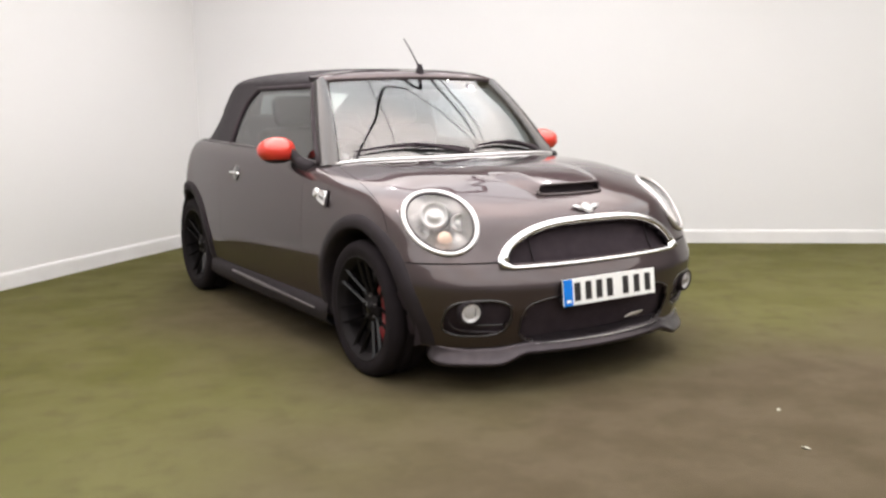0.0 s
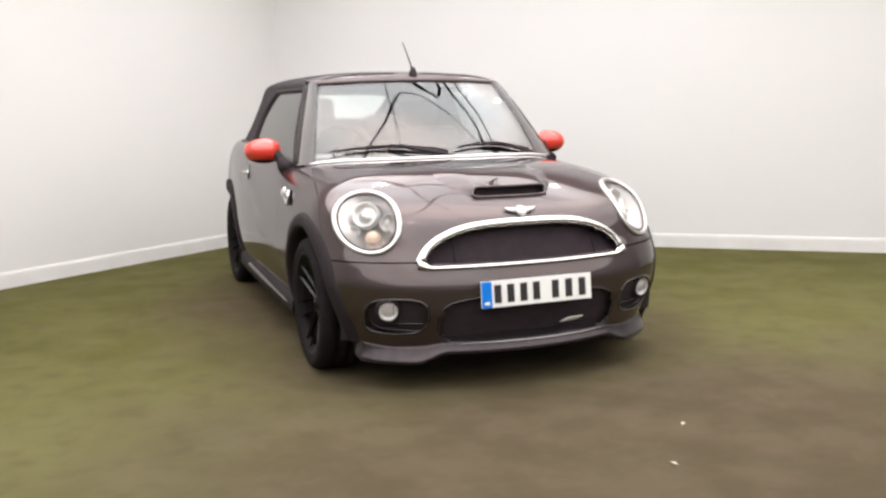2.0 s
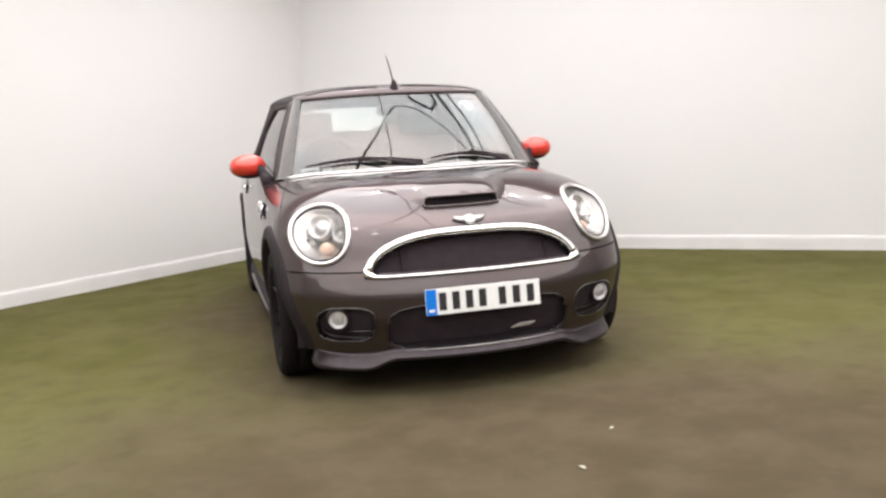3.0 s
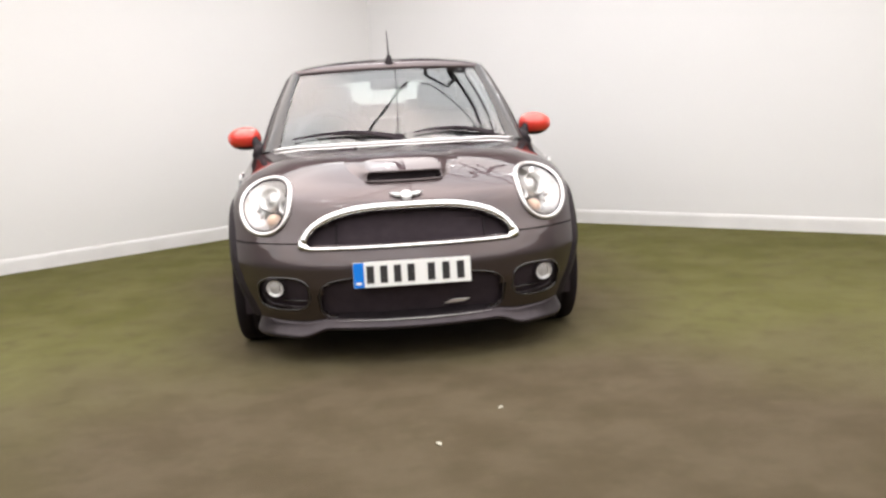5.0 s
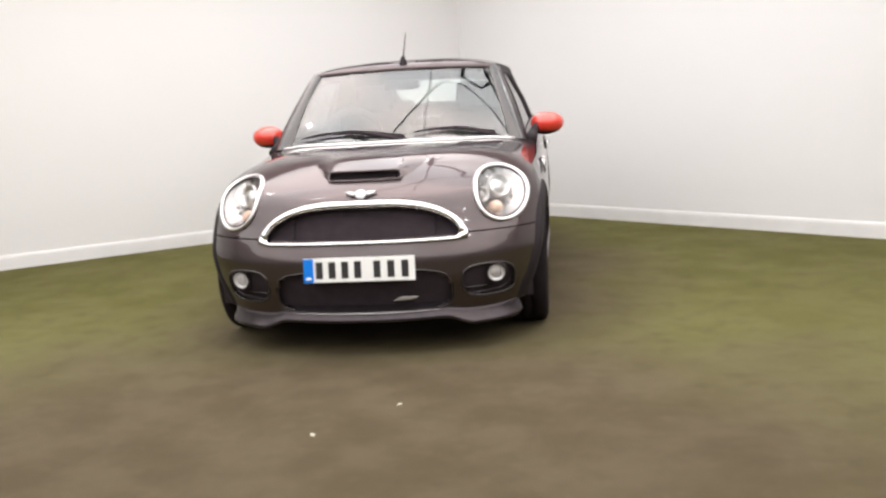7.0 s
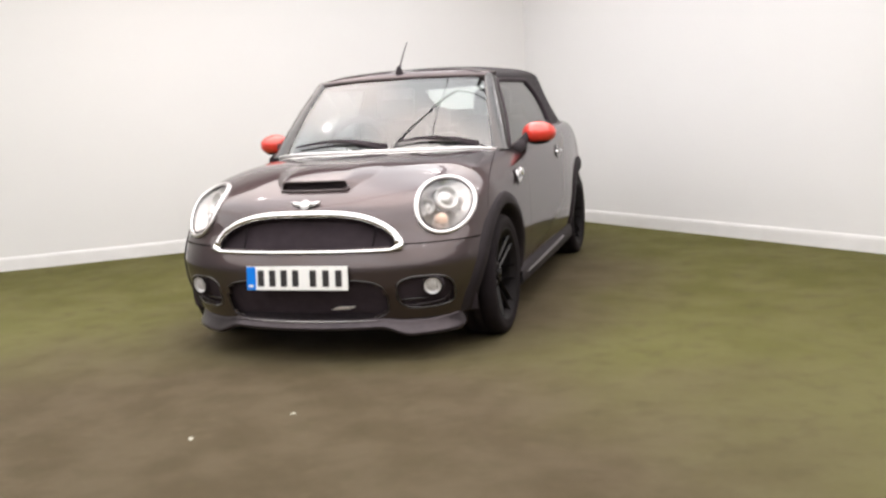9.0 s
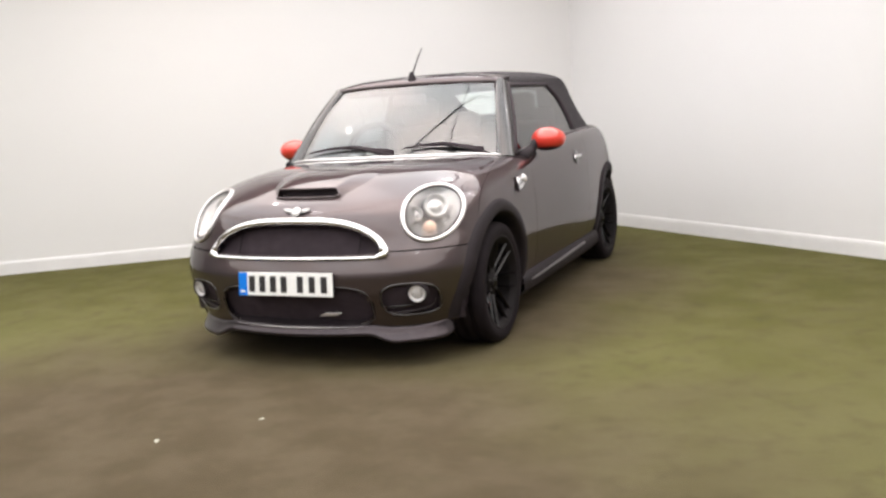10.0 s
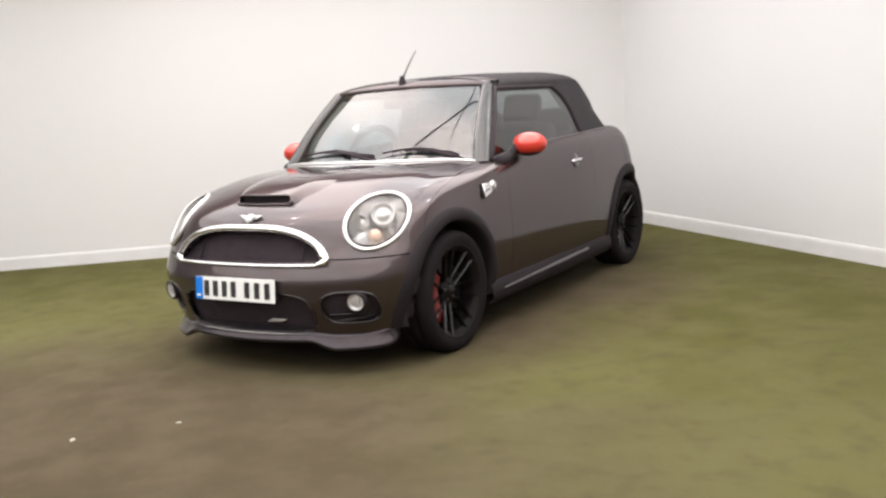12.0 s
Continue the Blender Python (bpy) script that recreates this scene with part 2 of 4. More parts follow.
def lathe(profile, seg=64):
    """Turns (radius, x) pairs round the x axis."""
    rows = [[(x, r * math.cos(k * math.tau / seg), r * math.sin(k * math.tau / seg)) for k in range(seg)] for r, x in profile]
    return sheet(rows, closed=True)


def prism(outline, depth, m=None, bevel=0.0):
    """A flat outline in x, z given depth along +y."""
    bm = bmesh.new()
    a = [bm.verts.new((x, 0, z)) for x, z in outline]
    f = bm.faces.new(a)
    r = bmesh.ops.extrude_face_region(bm, geom=[f])
    bmesh.ops.translate(bm, vec=(0, depth, 0), verts=[v for v in r["geom"] if isinstance(v, bmesh.types.BMVert)])
    if bevel:
        bmesh.ops.bevel(bm, geom=bm.edges[:], offset=bevel, segments=2, affect="EDGES", profile=0.5)
    if m is not None:
        bm.transform(m)
    return bm


def spline(xs, ys, x):
    """Smooth curve through (xs, ys), monotone between them."""
    xs, ys = np.asarray(xs, float), np.asarray(ys, float)
    h, d = np.diff(xs), np.diff(ys) / np.diff(xs)
    m = np.zeros(len(xs))
    m[0], m[-1] = d[0], d[-1]
    for i in range(1, len(xs) - 1):
        if d[i - 1] * d[i] > 0:
            w1, w2 = 2 * h[i] + h[i - 1], h[i] + 2 * h[i - 1]
            m[i] = (w1 + w2) / (w1 / d[i - 1] + w2 / d[i])
    x = np.clip(np.asarray(x, float), xs[0], xs[-1])
    i = np.clip(np.searchsorted(xs, x) - 1, 0, len(xs) - 2)
    t = (x - xs[i]) / h[i]
    return (ys[i] * (1 + 2 * t) * (1 - t) ** 2 + m[i] * h[i] * t * (1 - t) ** 2 + ys[i + 1] * t * t * (3 - 2 * t) + m[i + 1] * h[i] * t * t * (t - 1))


# ---- the room ----
CORNER = Vector((-0.03, 4.677, 0))
LEFT_END = CORNER + 8.6 * Vector((-math.cos(radians(37.49)), -math.sin(radians(37.49)), 0))
RIGHT_END = CORNER + 8.6 * Vector((math.cos(radians(39.15)), -math.sin(radians(39.15)), 0))
BACK = -8.5
OUTLINE = [CORNER, RIGHT_END, Vector((RIGHT_END.x, BACK, 0)), Vector((LEFT_END.x, BACK, 0)), LEFT_END]


def flat(name, z, mat, label, up=True):
    bm = bmesh.new()
    f = bm.faces.new([bm.verts.new((p.x * 1.03, p.y * 1.03, z)) for p in OUTLINE])
    r = bmesh.ops.extrude_face_region(bm, geom=[f])
    bmesh.ops.translate(bm, vec=(0, 0, -0.1 if up else 0.1), verts=[v for v in r["geom"] if isinstance(v, bmesh.types.BMVert)])
    return tagged(part(name, bm, mat, None, smooth=False), label, name, kind="structure")


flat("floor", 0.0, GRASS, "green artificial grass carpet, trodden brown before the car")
flat("ceiling", CEIL, CEILING, "warm pale ceiling over the studio", up=False)


def wall(name, a, b, label, skirted=True, mat=WALL):
    d = (b - a).normalized()
    out = Vector((d.y, -d.x, 0))
    mid = (a + b) / 2
    if out.dot(mid - Vector((0, -1, 0))) < 0:
        out = -out
    L = (b - a).length
    m = Matrix.Translation(mid + out * 0.1) @ Matrix(((d.x, out.x, 0, 0), (d.y, out.y, 0, 0), (0, 0, 1, 0), (0, 0, 0, 1)))
    ob = tagged(part(name, box((L, 0.2, CEIL), (0, 0, CEIL / 2), m=m), mat, None, smooth=False), label, "wall", kind="structure")
    if skirted:
        prof = [(-0.1, 0.0), (-0.112, 0.0), (-0.112, 0.09), (-0.110, 0.102), (-0.106, 0.112), (-0.1, 0.116)]
        s = sheet([[(-L / 2, y, z) for y, z in prof], [(L / 2, y, z) for y, z in prof]])
        s.transform(m)
        tagged(part("baseboard", s, SKIRT, None, smooth=False), "white painted skirting board along the wall", "baseboard", kind="structure")
    return ob


wall("wall_left", LEFT_END, CORNER, "plain white painted studio wall")
wall("wall_right", CORNER, RIGHT_END, "plain cool white painted studio wall", mat=COOLWALL)
# unseen walls, dark in place of an open unlit workshop, to darken reflections
wall("wall_east", RIGHT_END, OUTLINE[2], "unseen dark side wall in place of the open, unlit workshop", False, DARKWALL)
wall("wall_south", OUTLINE[2], OUTLINE[3], "unseen dark back wall in place of the open, unlit workshop", False, DARKWALL)
wall("wall_west", OUTLINE[3], LEFT_END, "unseen dark side wall in place of the open, unlit workshop", False, DARKWALL)


def light_box():
    """The big luminous fabric that hangs over the car, with a cable and a rod below it."""
    base = new("ceiling_light")
    base.matrix_basis = pose(0, 0.5, CEIL)
    tagged(base, "large glowing white fabric light box over the car", "ceiling light")
    rim = [(-0.03, 3.3), (6.05, -1.65), (6.05, -8.6), (-6.1, -8.6), (-6.1, -1.45)]
    part("diffuser", prism([(x, -y) for x, y in rim], -0.02, pose(0, 0, -0.085, 90, 0, 0)), uneven(glow("lit_fabric", (0.965, 0.98, 1.0), LIGHTBOX), LIGHTBOX * 0.82, LIGHTBOX * 1.18, 0.7, (1.0, 0.91, 0.875)), base, "glowing white fabric", smooth=False)
    for p, q in zip(rim, rim[1:] + rim[:1]):
        d = Vector((q[0] - p[0], q[1] - p[1], 0))
        part("frame", box((d.length + 0.04, 0.04, 0.1), (0, 0, 0), 0.004, m=Matrix.Translation(((p[0] + q[0]) / 2, (p[1] + q[1]) / 2, -0.05)) @ pose(0, 0, 0, 0, 0, math.degrees(math.atan2(d.y, d.x)))), SATIN, base, smooth=False)


light_box()


def spot_bulb(x, y):
    base = new("spot_lamp")
    base.matrix_basis = pose(x, y, 2.995)
    tagged(base, "small bright bulb under the light box", "lamp", "spot bulbs under the light box")
    part("holder", lathe([(0.0, 0.0), (0.05, 0.0), (0.05, -0.012), (0.03, -0.03), (0.0, -0.03)], 20), SKIRT, base, m=pose(0, 0, 0, 0, -90, 0))
    part("bulb", lathe([(0.0, -0.105), (0.022, -0.10), (0.042, -0.08), (0.046, -0.06), (0.034, -0.04), (0.022, -0.028)], 20), BULB, base, m=pose(0, 0, 0, 0, -90, 0))


BULB = glow("lit_bulb", (1.0, 0.97, 0.97), 45.0)
for x, y in ((-1.1, -0.6), (-1.04, -1.55), (1.5, 1.4), (2.05, 1.55), (-1.95, 0.6), (-0.01, 2.17), (2.25, -2.7)):
    spot_bulb(x, y)


def slung_cable(way, radius):
    tt = np.linspace(0, len(way) - 1, 60)
    xs, ys = (spline(range(len(way)), [p[i] for p in way], tt) for i in (0, 1))
    tagged(part("ceiling_cable", tube([(x, y, 2.97) for x, y in zip(xs, ys)], radius, 8), BLACK, None), "black cable slung under the light box", "cable", "cables under the light box")


slung_cable([(-1.5, -1.3), (-0.9, -0.72), (-0.58, -0.36), (-0.29, -0.06), (0.0, 0.35), (0.18, 0.75), (0.38, 1.0), (0.62, 0.98), (1.0, 0.66), (1.5, 0.2), (2.1, -0.25)], [0.02] * 34 + [0.012] * 26)
way = [(-0.2, 3.0), (0.08, 2.5), (0.14, 1.68), (0.42, 1.62), (0.60, 1.42), (0.58, 1.16), (0.90, 1.0), (0.98, 1.2), (0.90, 1.36), (1.12, 1.44), (1.24, 1.86), (1.5, 2.3)]
kinked = [Vector((*p, 2.965)).lerp(Vector((*q, 2.965)), k / 5) for p, q in zip(way, way[1:]) for k in range(5)]
tagged(part("ceiling_cable", tube(kinked, 0.026, 8), BLACK, None), "kinked black cable slung under the light box", "cable", "cables under the light box")
tagged(part("ceiling_rod", tube([(0.16, y, 2.99) for y in np.linspace(-1.9, 3.0, 12)], 0.009, 6), BLACK, None), "thin dark rod under the light box", "rod")


def hung_bar(p, q, radius, mat, label):
    """A straight bar slung on two thin wires under the light box."""
    a, b = Vector((*p, 2.45)), Vector((*q, 2.45))
    bar = tagged(part("ceiling_bar", tube([a.lerp(b, k / 8) for k in range(9)], radius, 10), mat, None), label, "bar", "bars under the light box")
    for k in (0.06, 0.94):
        c = a.lerp(b, k)
        part("hanger_wire", tube([c, c + Vector((0, 0, 0.545))], 0.004, 6), mat, bar)


hung_bar((0.70, 1.32), (1.40, 0.20), 0.020, BLACK, "thin black bar slung under the light box")
hung_bar((0.86, 1.36), (1.58, 0.24), 0.013, BLACK, "thin black bar slung under the light box")


def scrap(x, y, s, turn):
    bm = bmesh.new()
    pts = [(-1, -0.4, 0), (0.2, -0.6, 0.25), (1, 0.1, 0.1), (0.3, 0.6, 0.4), (-0.7, 0.4, 0.15)]
    f = bm.faces.new([bm.verts.new(Vector(p) * s) for p in pts])
    r = bmesh.ops.extrude_face_region(bm, geom=[f])
    bmesh.ops.translate(bm, vec=(0, 0, 0.002), verts=[v for v in r["geom"] if isinstance(v, bmesh.types.BMVert)])
    ob = part("scrap", bm, PAPER, None, smooth=False, m=pose(x, y, 0.001, 0, 0, turn))
    tagged(ob, "tiny pale scrap lying on the grass carpet", "scrap", "scraps on the carpet")


scrap(0.275, -1.38, 0.012, 20)
scrap(0.01, -1.70, 0.016, 100)


# ---- the car: x to its left side, y backwards, front axle at y = 0 ----
car = new("convertible_car")
tagged(car, "brown-grey metallic convertible with black soft top and red mirrors", "car")

# rings round the body from sill to bonnet: heights at the nose, y = 0.45, 1.1 and 2.4; half width; nose; tail
Z_NOSE = (0.17, 0.27, 0.37, 0.438, 0.525, 0.60, 0.67, 0.725, 0.765, 0.815, 0.885, 0.922, 0.930, 0.933)
Z_AXLE = (0.17, 0.27, 0.38, 0.485, 0.565, 0.65, 0.73, 0.79, 0.840, 0.878, 0.908, 0.925, 0.93, 0.933)
Z_SCUTTLE = (0.17, 0.27, 0.38, 0.50, 0.59, 0.70, 0.79, 0.850, 0.882, 0.908, 0.929, 0.935, 0.937, 0.938)
Z_DOOR = (0.17, 0.27, 0.38, 0.50, 0.61, 0.73, 0.83, 0.91, 0.962, 0.975, 0.98, 0.98, 0.98, 0.98)
Z_TAIL = (0.21, 0.30, 0.40, 0.52, 0.63, 0.76, 0.87, 0.95, 1.0, 1.01, 1.015, 1.02, 1.02, 1.02)
WIDTH_FRONT = (0.785, 0.815, 0.836, 0.848, 0.848, 0.843, 0.831, 0.806, 0.745, 0.645, 0.53, 0.33, 0.15, 0.0)
WIDTH = (0.782, 0.814, 0.837, 0.848, 0.847, 0.842, 0.832, 0.812, 0.768, 0.69, 0.53, 0.33, 0.15, 0.0)
NOSE = (-0.640, -0.668, -0.698, -0.698, -0.669, -0.632, -0.605, -0.572, -0.525, -0.435, -0.26, -0.07, 0.07, 0.15)
TAIL = (2.97, 3.01, 3.03, 3.03, 3.02, 3.0, 2.96, 2.91, 2.85, 2.78, 2.7, 2.6, 2.55, 2.5)
RINGS = np.arange(14.0)


def ring(v, nf=40, ns=150, nr=18):
    zn, za, zs, zd, zt, w, wf, yf, yr = (float(spline(RINGS, c, v)) for c in (Z_NOSE, Z_AXLE, Z_SCUTTLE, Z_DOOR, Z_TAIL, WIDTH, WIDTH_FRONT, NOSE, TAIL))
    lf, lr = 0.53, 0.52
    e = 2 / (2.32 if v < 4 else 2.2 if v > 6 else 2.32 - 0.06 * (v - 4))
    a = np.linspace(0, math.pi / 2, nf)
    x = list(wf * np.sin(a) ** e)
    y = list(yf + lf - lf * np.cos(a) ** e)
    ys = np.linspace(yf + lf, yr - lr, ns)[1:]
    taper = 0.972 - 0.0005 * min(v, 8)
    k = np.clip((ys - yf - lf) / (0.75 - yf - lf), 0, 1)
    k = k * k * (3 - 2 * k)
    x += list((wf + (w - wf) * k) * (1 - (1 - taper) * np.clip((ys - 1.5) / 0.9, 0, 1) ** 2))
    y += list(ys)
    b = np.linspace(0, math.pi / 2, nr)[1:]
    x += list(x[-1] * np.cos(b) ** 0.85)
    y += list(yr - lr + lr * np.sin(b))
    y = np.array(y)
    if yf < -0.1:
        z = spline((yf, 0.0, 0.45, 1.1, 2.4), (zn, za, zs, zd, zt), y)
    else:
        z = spline((yf, 0.45, 1.1, 2.4), (zn, zs, zd, zt), y)
    return [(xx, yy, zz) for xx, yy, zz in zip(x, y, z)]


half = [ring(v) for v in np.linspace(0, 13, 92)]
shell = sheet([[(-x, y, z) for x, y, z in r[::-1]] + r[1:] for r in half])
bmesh.ops.recalc_face_normals(shell, faces=shell.faces)
if sum(f.normal.x * f.calc_center_median().x for f in shell.faces) < 0:
    bmesh.ops.reverse_faces(shell, faces=shell.faces)
SURFACE = BVHTree.FromBMesh(shell)
REAR_AXLE, HUB, ARCH = 2.467, 0.305, 0.374


def on_side(y, z, s=1, out=0.0):
    """The point of the flank at y, z, out metres proud; s: which side."""
    hit, n, _, _ = SURFACE.ray_cast(Vector((3 * s, y, z)), Vector((-s, 0, 0)))
    if hit is None:
        hit, n, _, _ = SURFACE.find_nearest(Vector((0.8 * s, y, z)))
    return hit + n * out, n


def on_front(x, z, out=0.0):
    """The point of the nose at x, z, out metres proud."""
    hit, n, _, _ = SURFACE.ray_cast(Vector((x, -3, z)), Vector((0, 1, 0)))
    if hit is None:
        hit, n, _, _ = SURFACE.find_nearest(Vector((x, -0.4, z)))
    return hit + n * out, n


def on_top(x, y, out=0.0):
    hit, n, _, _ = SURFACE.ray_cast(Vector((x, y, 3)), Vector((0, 0, -1)))
    return hit + n * out, n


def in_arch(p, r):
    return abs(p.x) > 0.5 and min(math.hypot(p.y, p.z - HUB), math.hypot(p.y - REAR_AXLE, p.z - HUB)) < r


def cowl(x):
    return 0.40 + 0.31 * x * x


def in_grille(x, z, grow=0.0):
    """Upper grille opening, seen from the front."""
    if z < 0.545 - grow or abs(x) > 0.47 + grow:
        return False
    t = min(1.0, abs(x) / (0.47 + grow))
    return z < 0.545 + (0.145 + grow) * (1 - t ** 3.2) ** (1 / 1.6)


LAMP_A, LAMP_B, LAMP_TILT = 0.1775, 0.1306, radians(45.6)


def lamp_frame(s):
    """A headlight's centre, the way it faces, and its two axes across."""
    axis = Vector((0.52 * s, -0.74, 0.42)).normalized()
    side = Vector((0.82 * s, 0.57, 0)).normalized()
    upv = axis.cross(side)
    if upv.z < 0:
        upv = -upv
    return Vector((0.6595 * s, -0.3945, 0.7352)), axis, side, upv


def lamp_edge(s, a, grow=1.0):
    mid, axis, side, upv = lamp_frame(s)
    u, w = LAMP_A * grow * math.cos(a), LAMP_B * grow * math.sin(a)
    c, d = math.cos(LAMP_TILT), math.sin(LAMP_TILT)
    p = mid + side * (u * c - w * d) + upv * (u * d + w * c)
    hit, n, _, _ = SURFACE.ray_cast(p + axis, -axis)
    return (hit if hit is not None else p) + axis * 0.004


def in_lamp(p):
    if p.y > 0.1 or abs(p.x) < 0.4:
        return False
    mid, axis, side, upv = lamp_frame(1 if p.x > 0 else -1)
    q = p - mid
    u, w = q.dot(side), q.dot(upv)
    c, d = math.cos(LAMP_TILT), math.sin(LAMP_TILT)
    return ((u * c + w * d) / LAMP_A) ** 2 + ((w * c - u * d) / LAMP_B) ** 2 < 1 and q.dot(axis) > -0.2


def in_mouth(x, z, grow=0.0):
    """Lower air intake."""
    return (abs(x) / (0.415 + grow)) ** 4 + ((z - 0.303) / (0.103 + grow)) ** 4 < 1


def in_fog(x, z, grow=0.0):
    return (abs(abs(x) - 0.583) / (0.120 + grow)) ** 3 + (abs(z - 0.328) / (0.078 + grow)) ** 3 < 1


def cut_shell(keep, bounds):
    """A panel of the shell: the faces that keep() wants, cut clean along planes (point, normal; the normal's side goes)."""
    bm = shell.copy()
    for co, no in bounds:
        bmesh.ops.bisect_plane(bm, geom=bm.verts[:] + bm.edges[:] + bm.faces[:], plane_co=co, plane_no=no, clear_outer=True)
    bmesh.ops.delete(bm, geom=[f for f in bm.faces if not keep(f.calc_center_median())], context="FACES")
    return bm


GAP = 0.0009
SEAM = 0.557  # bonnet over bumper
WING = 0.715  # bonnet beside wing


def warp(bm, s):
    for v in bm.verts:
        v.co.y += s * 0.31 * v.co.x ** 2


def bonnet_panel():
    bm = shell.copy()
    warp(bm, -1)
    bmesh.ops.bisect_plane(bm, geom=bm.verts[:] + bm.edges[:] + bm.faces[:], plane_co=(0, 0.40, 0), plane_no=(0, 1, 0), clear_outer=True)
    warp(bm, 1)
    planes = [((0, 0, SEAM + 0.003), (0, 0, -1)), ((WING - GAP, 0.3, 0), (1, 0.19, 0)), ((-WING + GAP, 0.3, 0), (-1, 0.19, 0))]
    for co, no in planes:
        bmesh.ops.bisect_plane(bm, geom=bm.verts[:] + bm.edges[:] + bm.faces[:], plane_co=co, plane_no=no, clear_outer=True)
    doomed = []
    for f in bm.faces:
        c = f.calc_center_median()
        if c.y < -0.3 and in_grille(c.x, c.z) or in_lamp(c) or in_arch(c, ARCH) or (abs(c.x) < 0.158 and -0.452 < c.y < -0.34 and c.z > 0.75):
            doomed.append(f)
    bmesh.ops.delete(bm, geom=doomed, context="FACES")
    return bm


bonnet = thick(part("bonnet", bonnet_panel(), PAINT, car), 0.012)
bumper = thick(part("front_bumper", cut_shell(
    lambda c: not in_arch(c, ARCH) and 0.2 < c.z < SEAM and not (c.y < -0.3 and (in_grille(c.x, c.z) or in_mouth(c.x, c.z) or in_fog(c.x, c.z))),
    [((0, 0, SEAM - 0.003), (0, 0, 1)), ((0, -0.02, 0), (0, 1, 0))]), PAINT, car), 0.012)
for s in (1, -1):
    wing_planes = [((0, 0.60 - GAP, 0), (0, 1, 0)), (((WING + GAP) * s, 0.3, 0), (-s, -0.19, 0))]
    thick(part("front_wing", cut_shell(lambda c: not in_arch(c, ARCH) and not in_lamp(c) and (c.z > SEAM or c.y > 0) and c.z > 0.2 and (c.y < cowl(c.x) + 0.05 or c.z < 0.93), wing_planes), PAINT, car), 0.012)
    door_planes = [((0, 0.60 + GAP, 0), (0, -1, 0)), ((0, 1.80 - GAP, 0), (0, 1, 0)), ((0, 0, 0.25), (0, 0, -1)), ((0.735 * s, 0, 0), (-s, 0, 0))]
    door = thick(part("door", cut_shell(lambda c: True, door_planes), PAINT, car), 0.014)
    h, n = on_side(1.522, 0.834, s, 0.022)
    part("door_handle", tube([h + Vector((0, -0.085, -0.004)), h + Vector((-0.012 * s, -0.05, 0)), h, h + Vector((-0.004 * s, 0.05, 0.002)), h + Vector((-0.022 * s, 0.085, 0.004))], [0.007, 0.011, 0.013, 0.011, 0.007], 10, 0.8), CHROME, door, "chrome bar handle")
    h2, n2 = on_side(1.515, 0.834, s, -0.002)
    part("handle_recess", lathe([(0.0, 0.002), (0.040, 0.003), (0.045, 0.0), (0.045, -0.006)], 24), GLOSSBLACK, door, m=Matrix.Translation(h2 + n2 * 0.007) @ n2.to_track_quat("X", "Z").to_matrix().to_4x4())
    quarter_planes = [((0, 1.80 + GAP, 0), (0, -1, 0)), ((0.0, 0, 0), (-s, 0, 0))]
    thick(part("rear_quarter", cut_shell(lambda c: not in_arch(c, ARCH) and not (c.y < 2.45 and abs(c.x) < 0.735), quarter_planes), PAINT, car), 0.012)
    # plastic wheel arch lips
    for y0 in (0.0, REAR_AXLE):
        rows = []
        for k in range(49):
            a = radians(-14 + 208 * k / 48)
            row = []
            for r, out in ((0.360, -0.10), (0.360, -0.012), (0.363, 0.008), (0.370, 0.014), (0.402, 0.014), (0.420, 0.010), (0.428, -0.003)):
                p, n = on_side(y0 + r * math.cos(a), max(0.13, HUB + r * math.sin(a)), s)
                row.append(p + Vector((s, 0, 0)) * out)
            rows.append(row)
        part("wheel_arch_trim", sheet(rows), PLASTIC, car, "black plastic wheel arch lip")
        liner = [[(s * x, y0 + 0.384 * math.cos(a), HUB + 0.384 * math.sin(a)) for x in (0.48, 0.62, 0.78)] for a in np.linspace(radians(-15), radians(195), 30)]
        part("wheel_well", sheet(liner), BLACK, car)
    # sill with its bright strip
    rows = []
    for y in np.linspace(0.36, 2.10, 40):
        p0, _ = on_side(y, 0.27, s)
        x = p0.x
        rows.append([(x - 0.03 * s, y, 0.285), (x + 0.010 * s, y, 0.275), (x + 0.02 * s, y, 0.235), (x + 0.022 * s, y, 0.19), (x - 0.01 * s, y, 0.155), (x - 0.10 * s, y, 0.145)])
    sill = part("side_sill", sheet(rows), PLASTIC, car, "black plastic sill")
    p = [Vector((on_side(y, 0.27, s)[0].x + 0.02 * s, y, z)) for y, z in zip(np.linspace(0.50, 1.66, 16), np.linspace(0.222, 0.246, 16))]
    part("sill_strip", tube(p, [0.013 - 0.006 * abs(k - 10) / 10 for k in range(16)], 8, 0.8), SILLTRIM, sill, "grey satin sill strip")
    # side scuttle with repeater
    base, n = on_side(0.372, 0.789, s, 0.004)
    yaxis = Vector((0, 1, 0.12)).normalized()
    zaxis = n.cross(yaxis).normalized() * (1 if s > 0 else -1)
    if zaxis.z < 0:
        zaxis = -zaxis
    fr = Matrix.Translation(base) @ Matrix(((yaxis.x, -n.x, zaxis.x, 0), (yaxis.y, -n.y, zaxis.y, 0), (yaxis.z, -n.z, zaxis.z, 0), (0, 0, 0, 1)))
    part("scuttle_gasket", prism([(-0.076, -0.050), (0.030, -0.034), (0.026, 0.026), (-0.058, 0.032)], -0.005, fr, 0.002), BLACK, car, "dark gasket of the side trim")
    scut = part("side_scuttle", prism([(-0.070, -0.044), (0.024, -0.029), (0.020, 0.022), (-0.054, 0.027)], -0.014, fr, 0.003), CHROME, car, "chrome side scuttle trim")
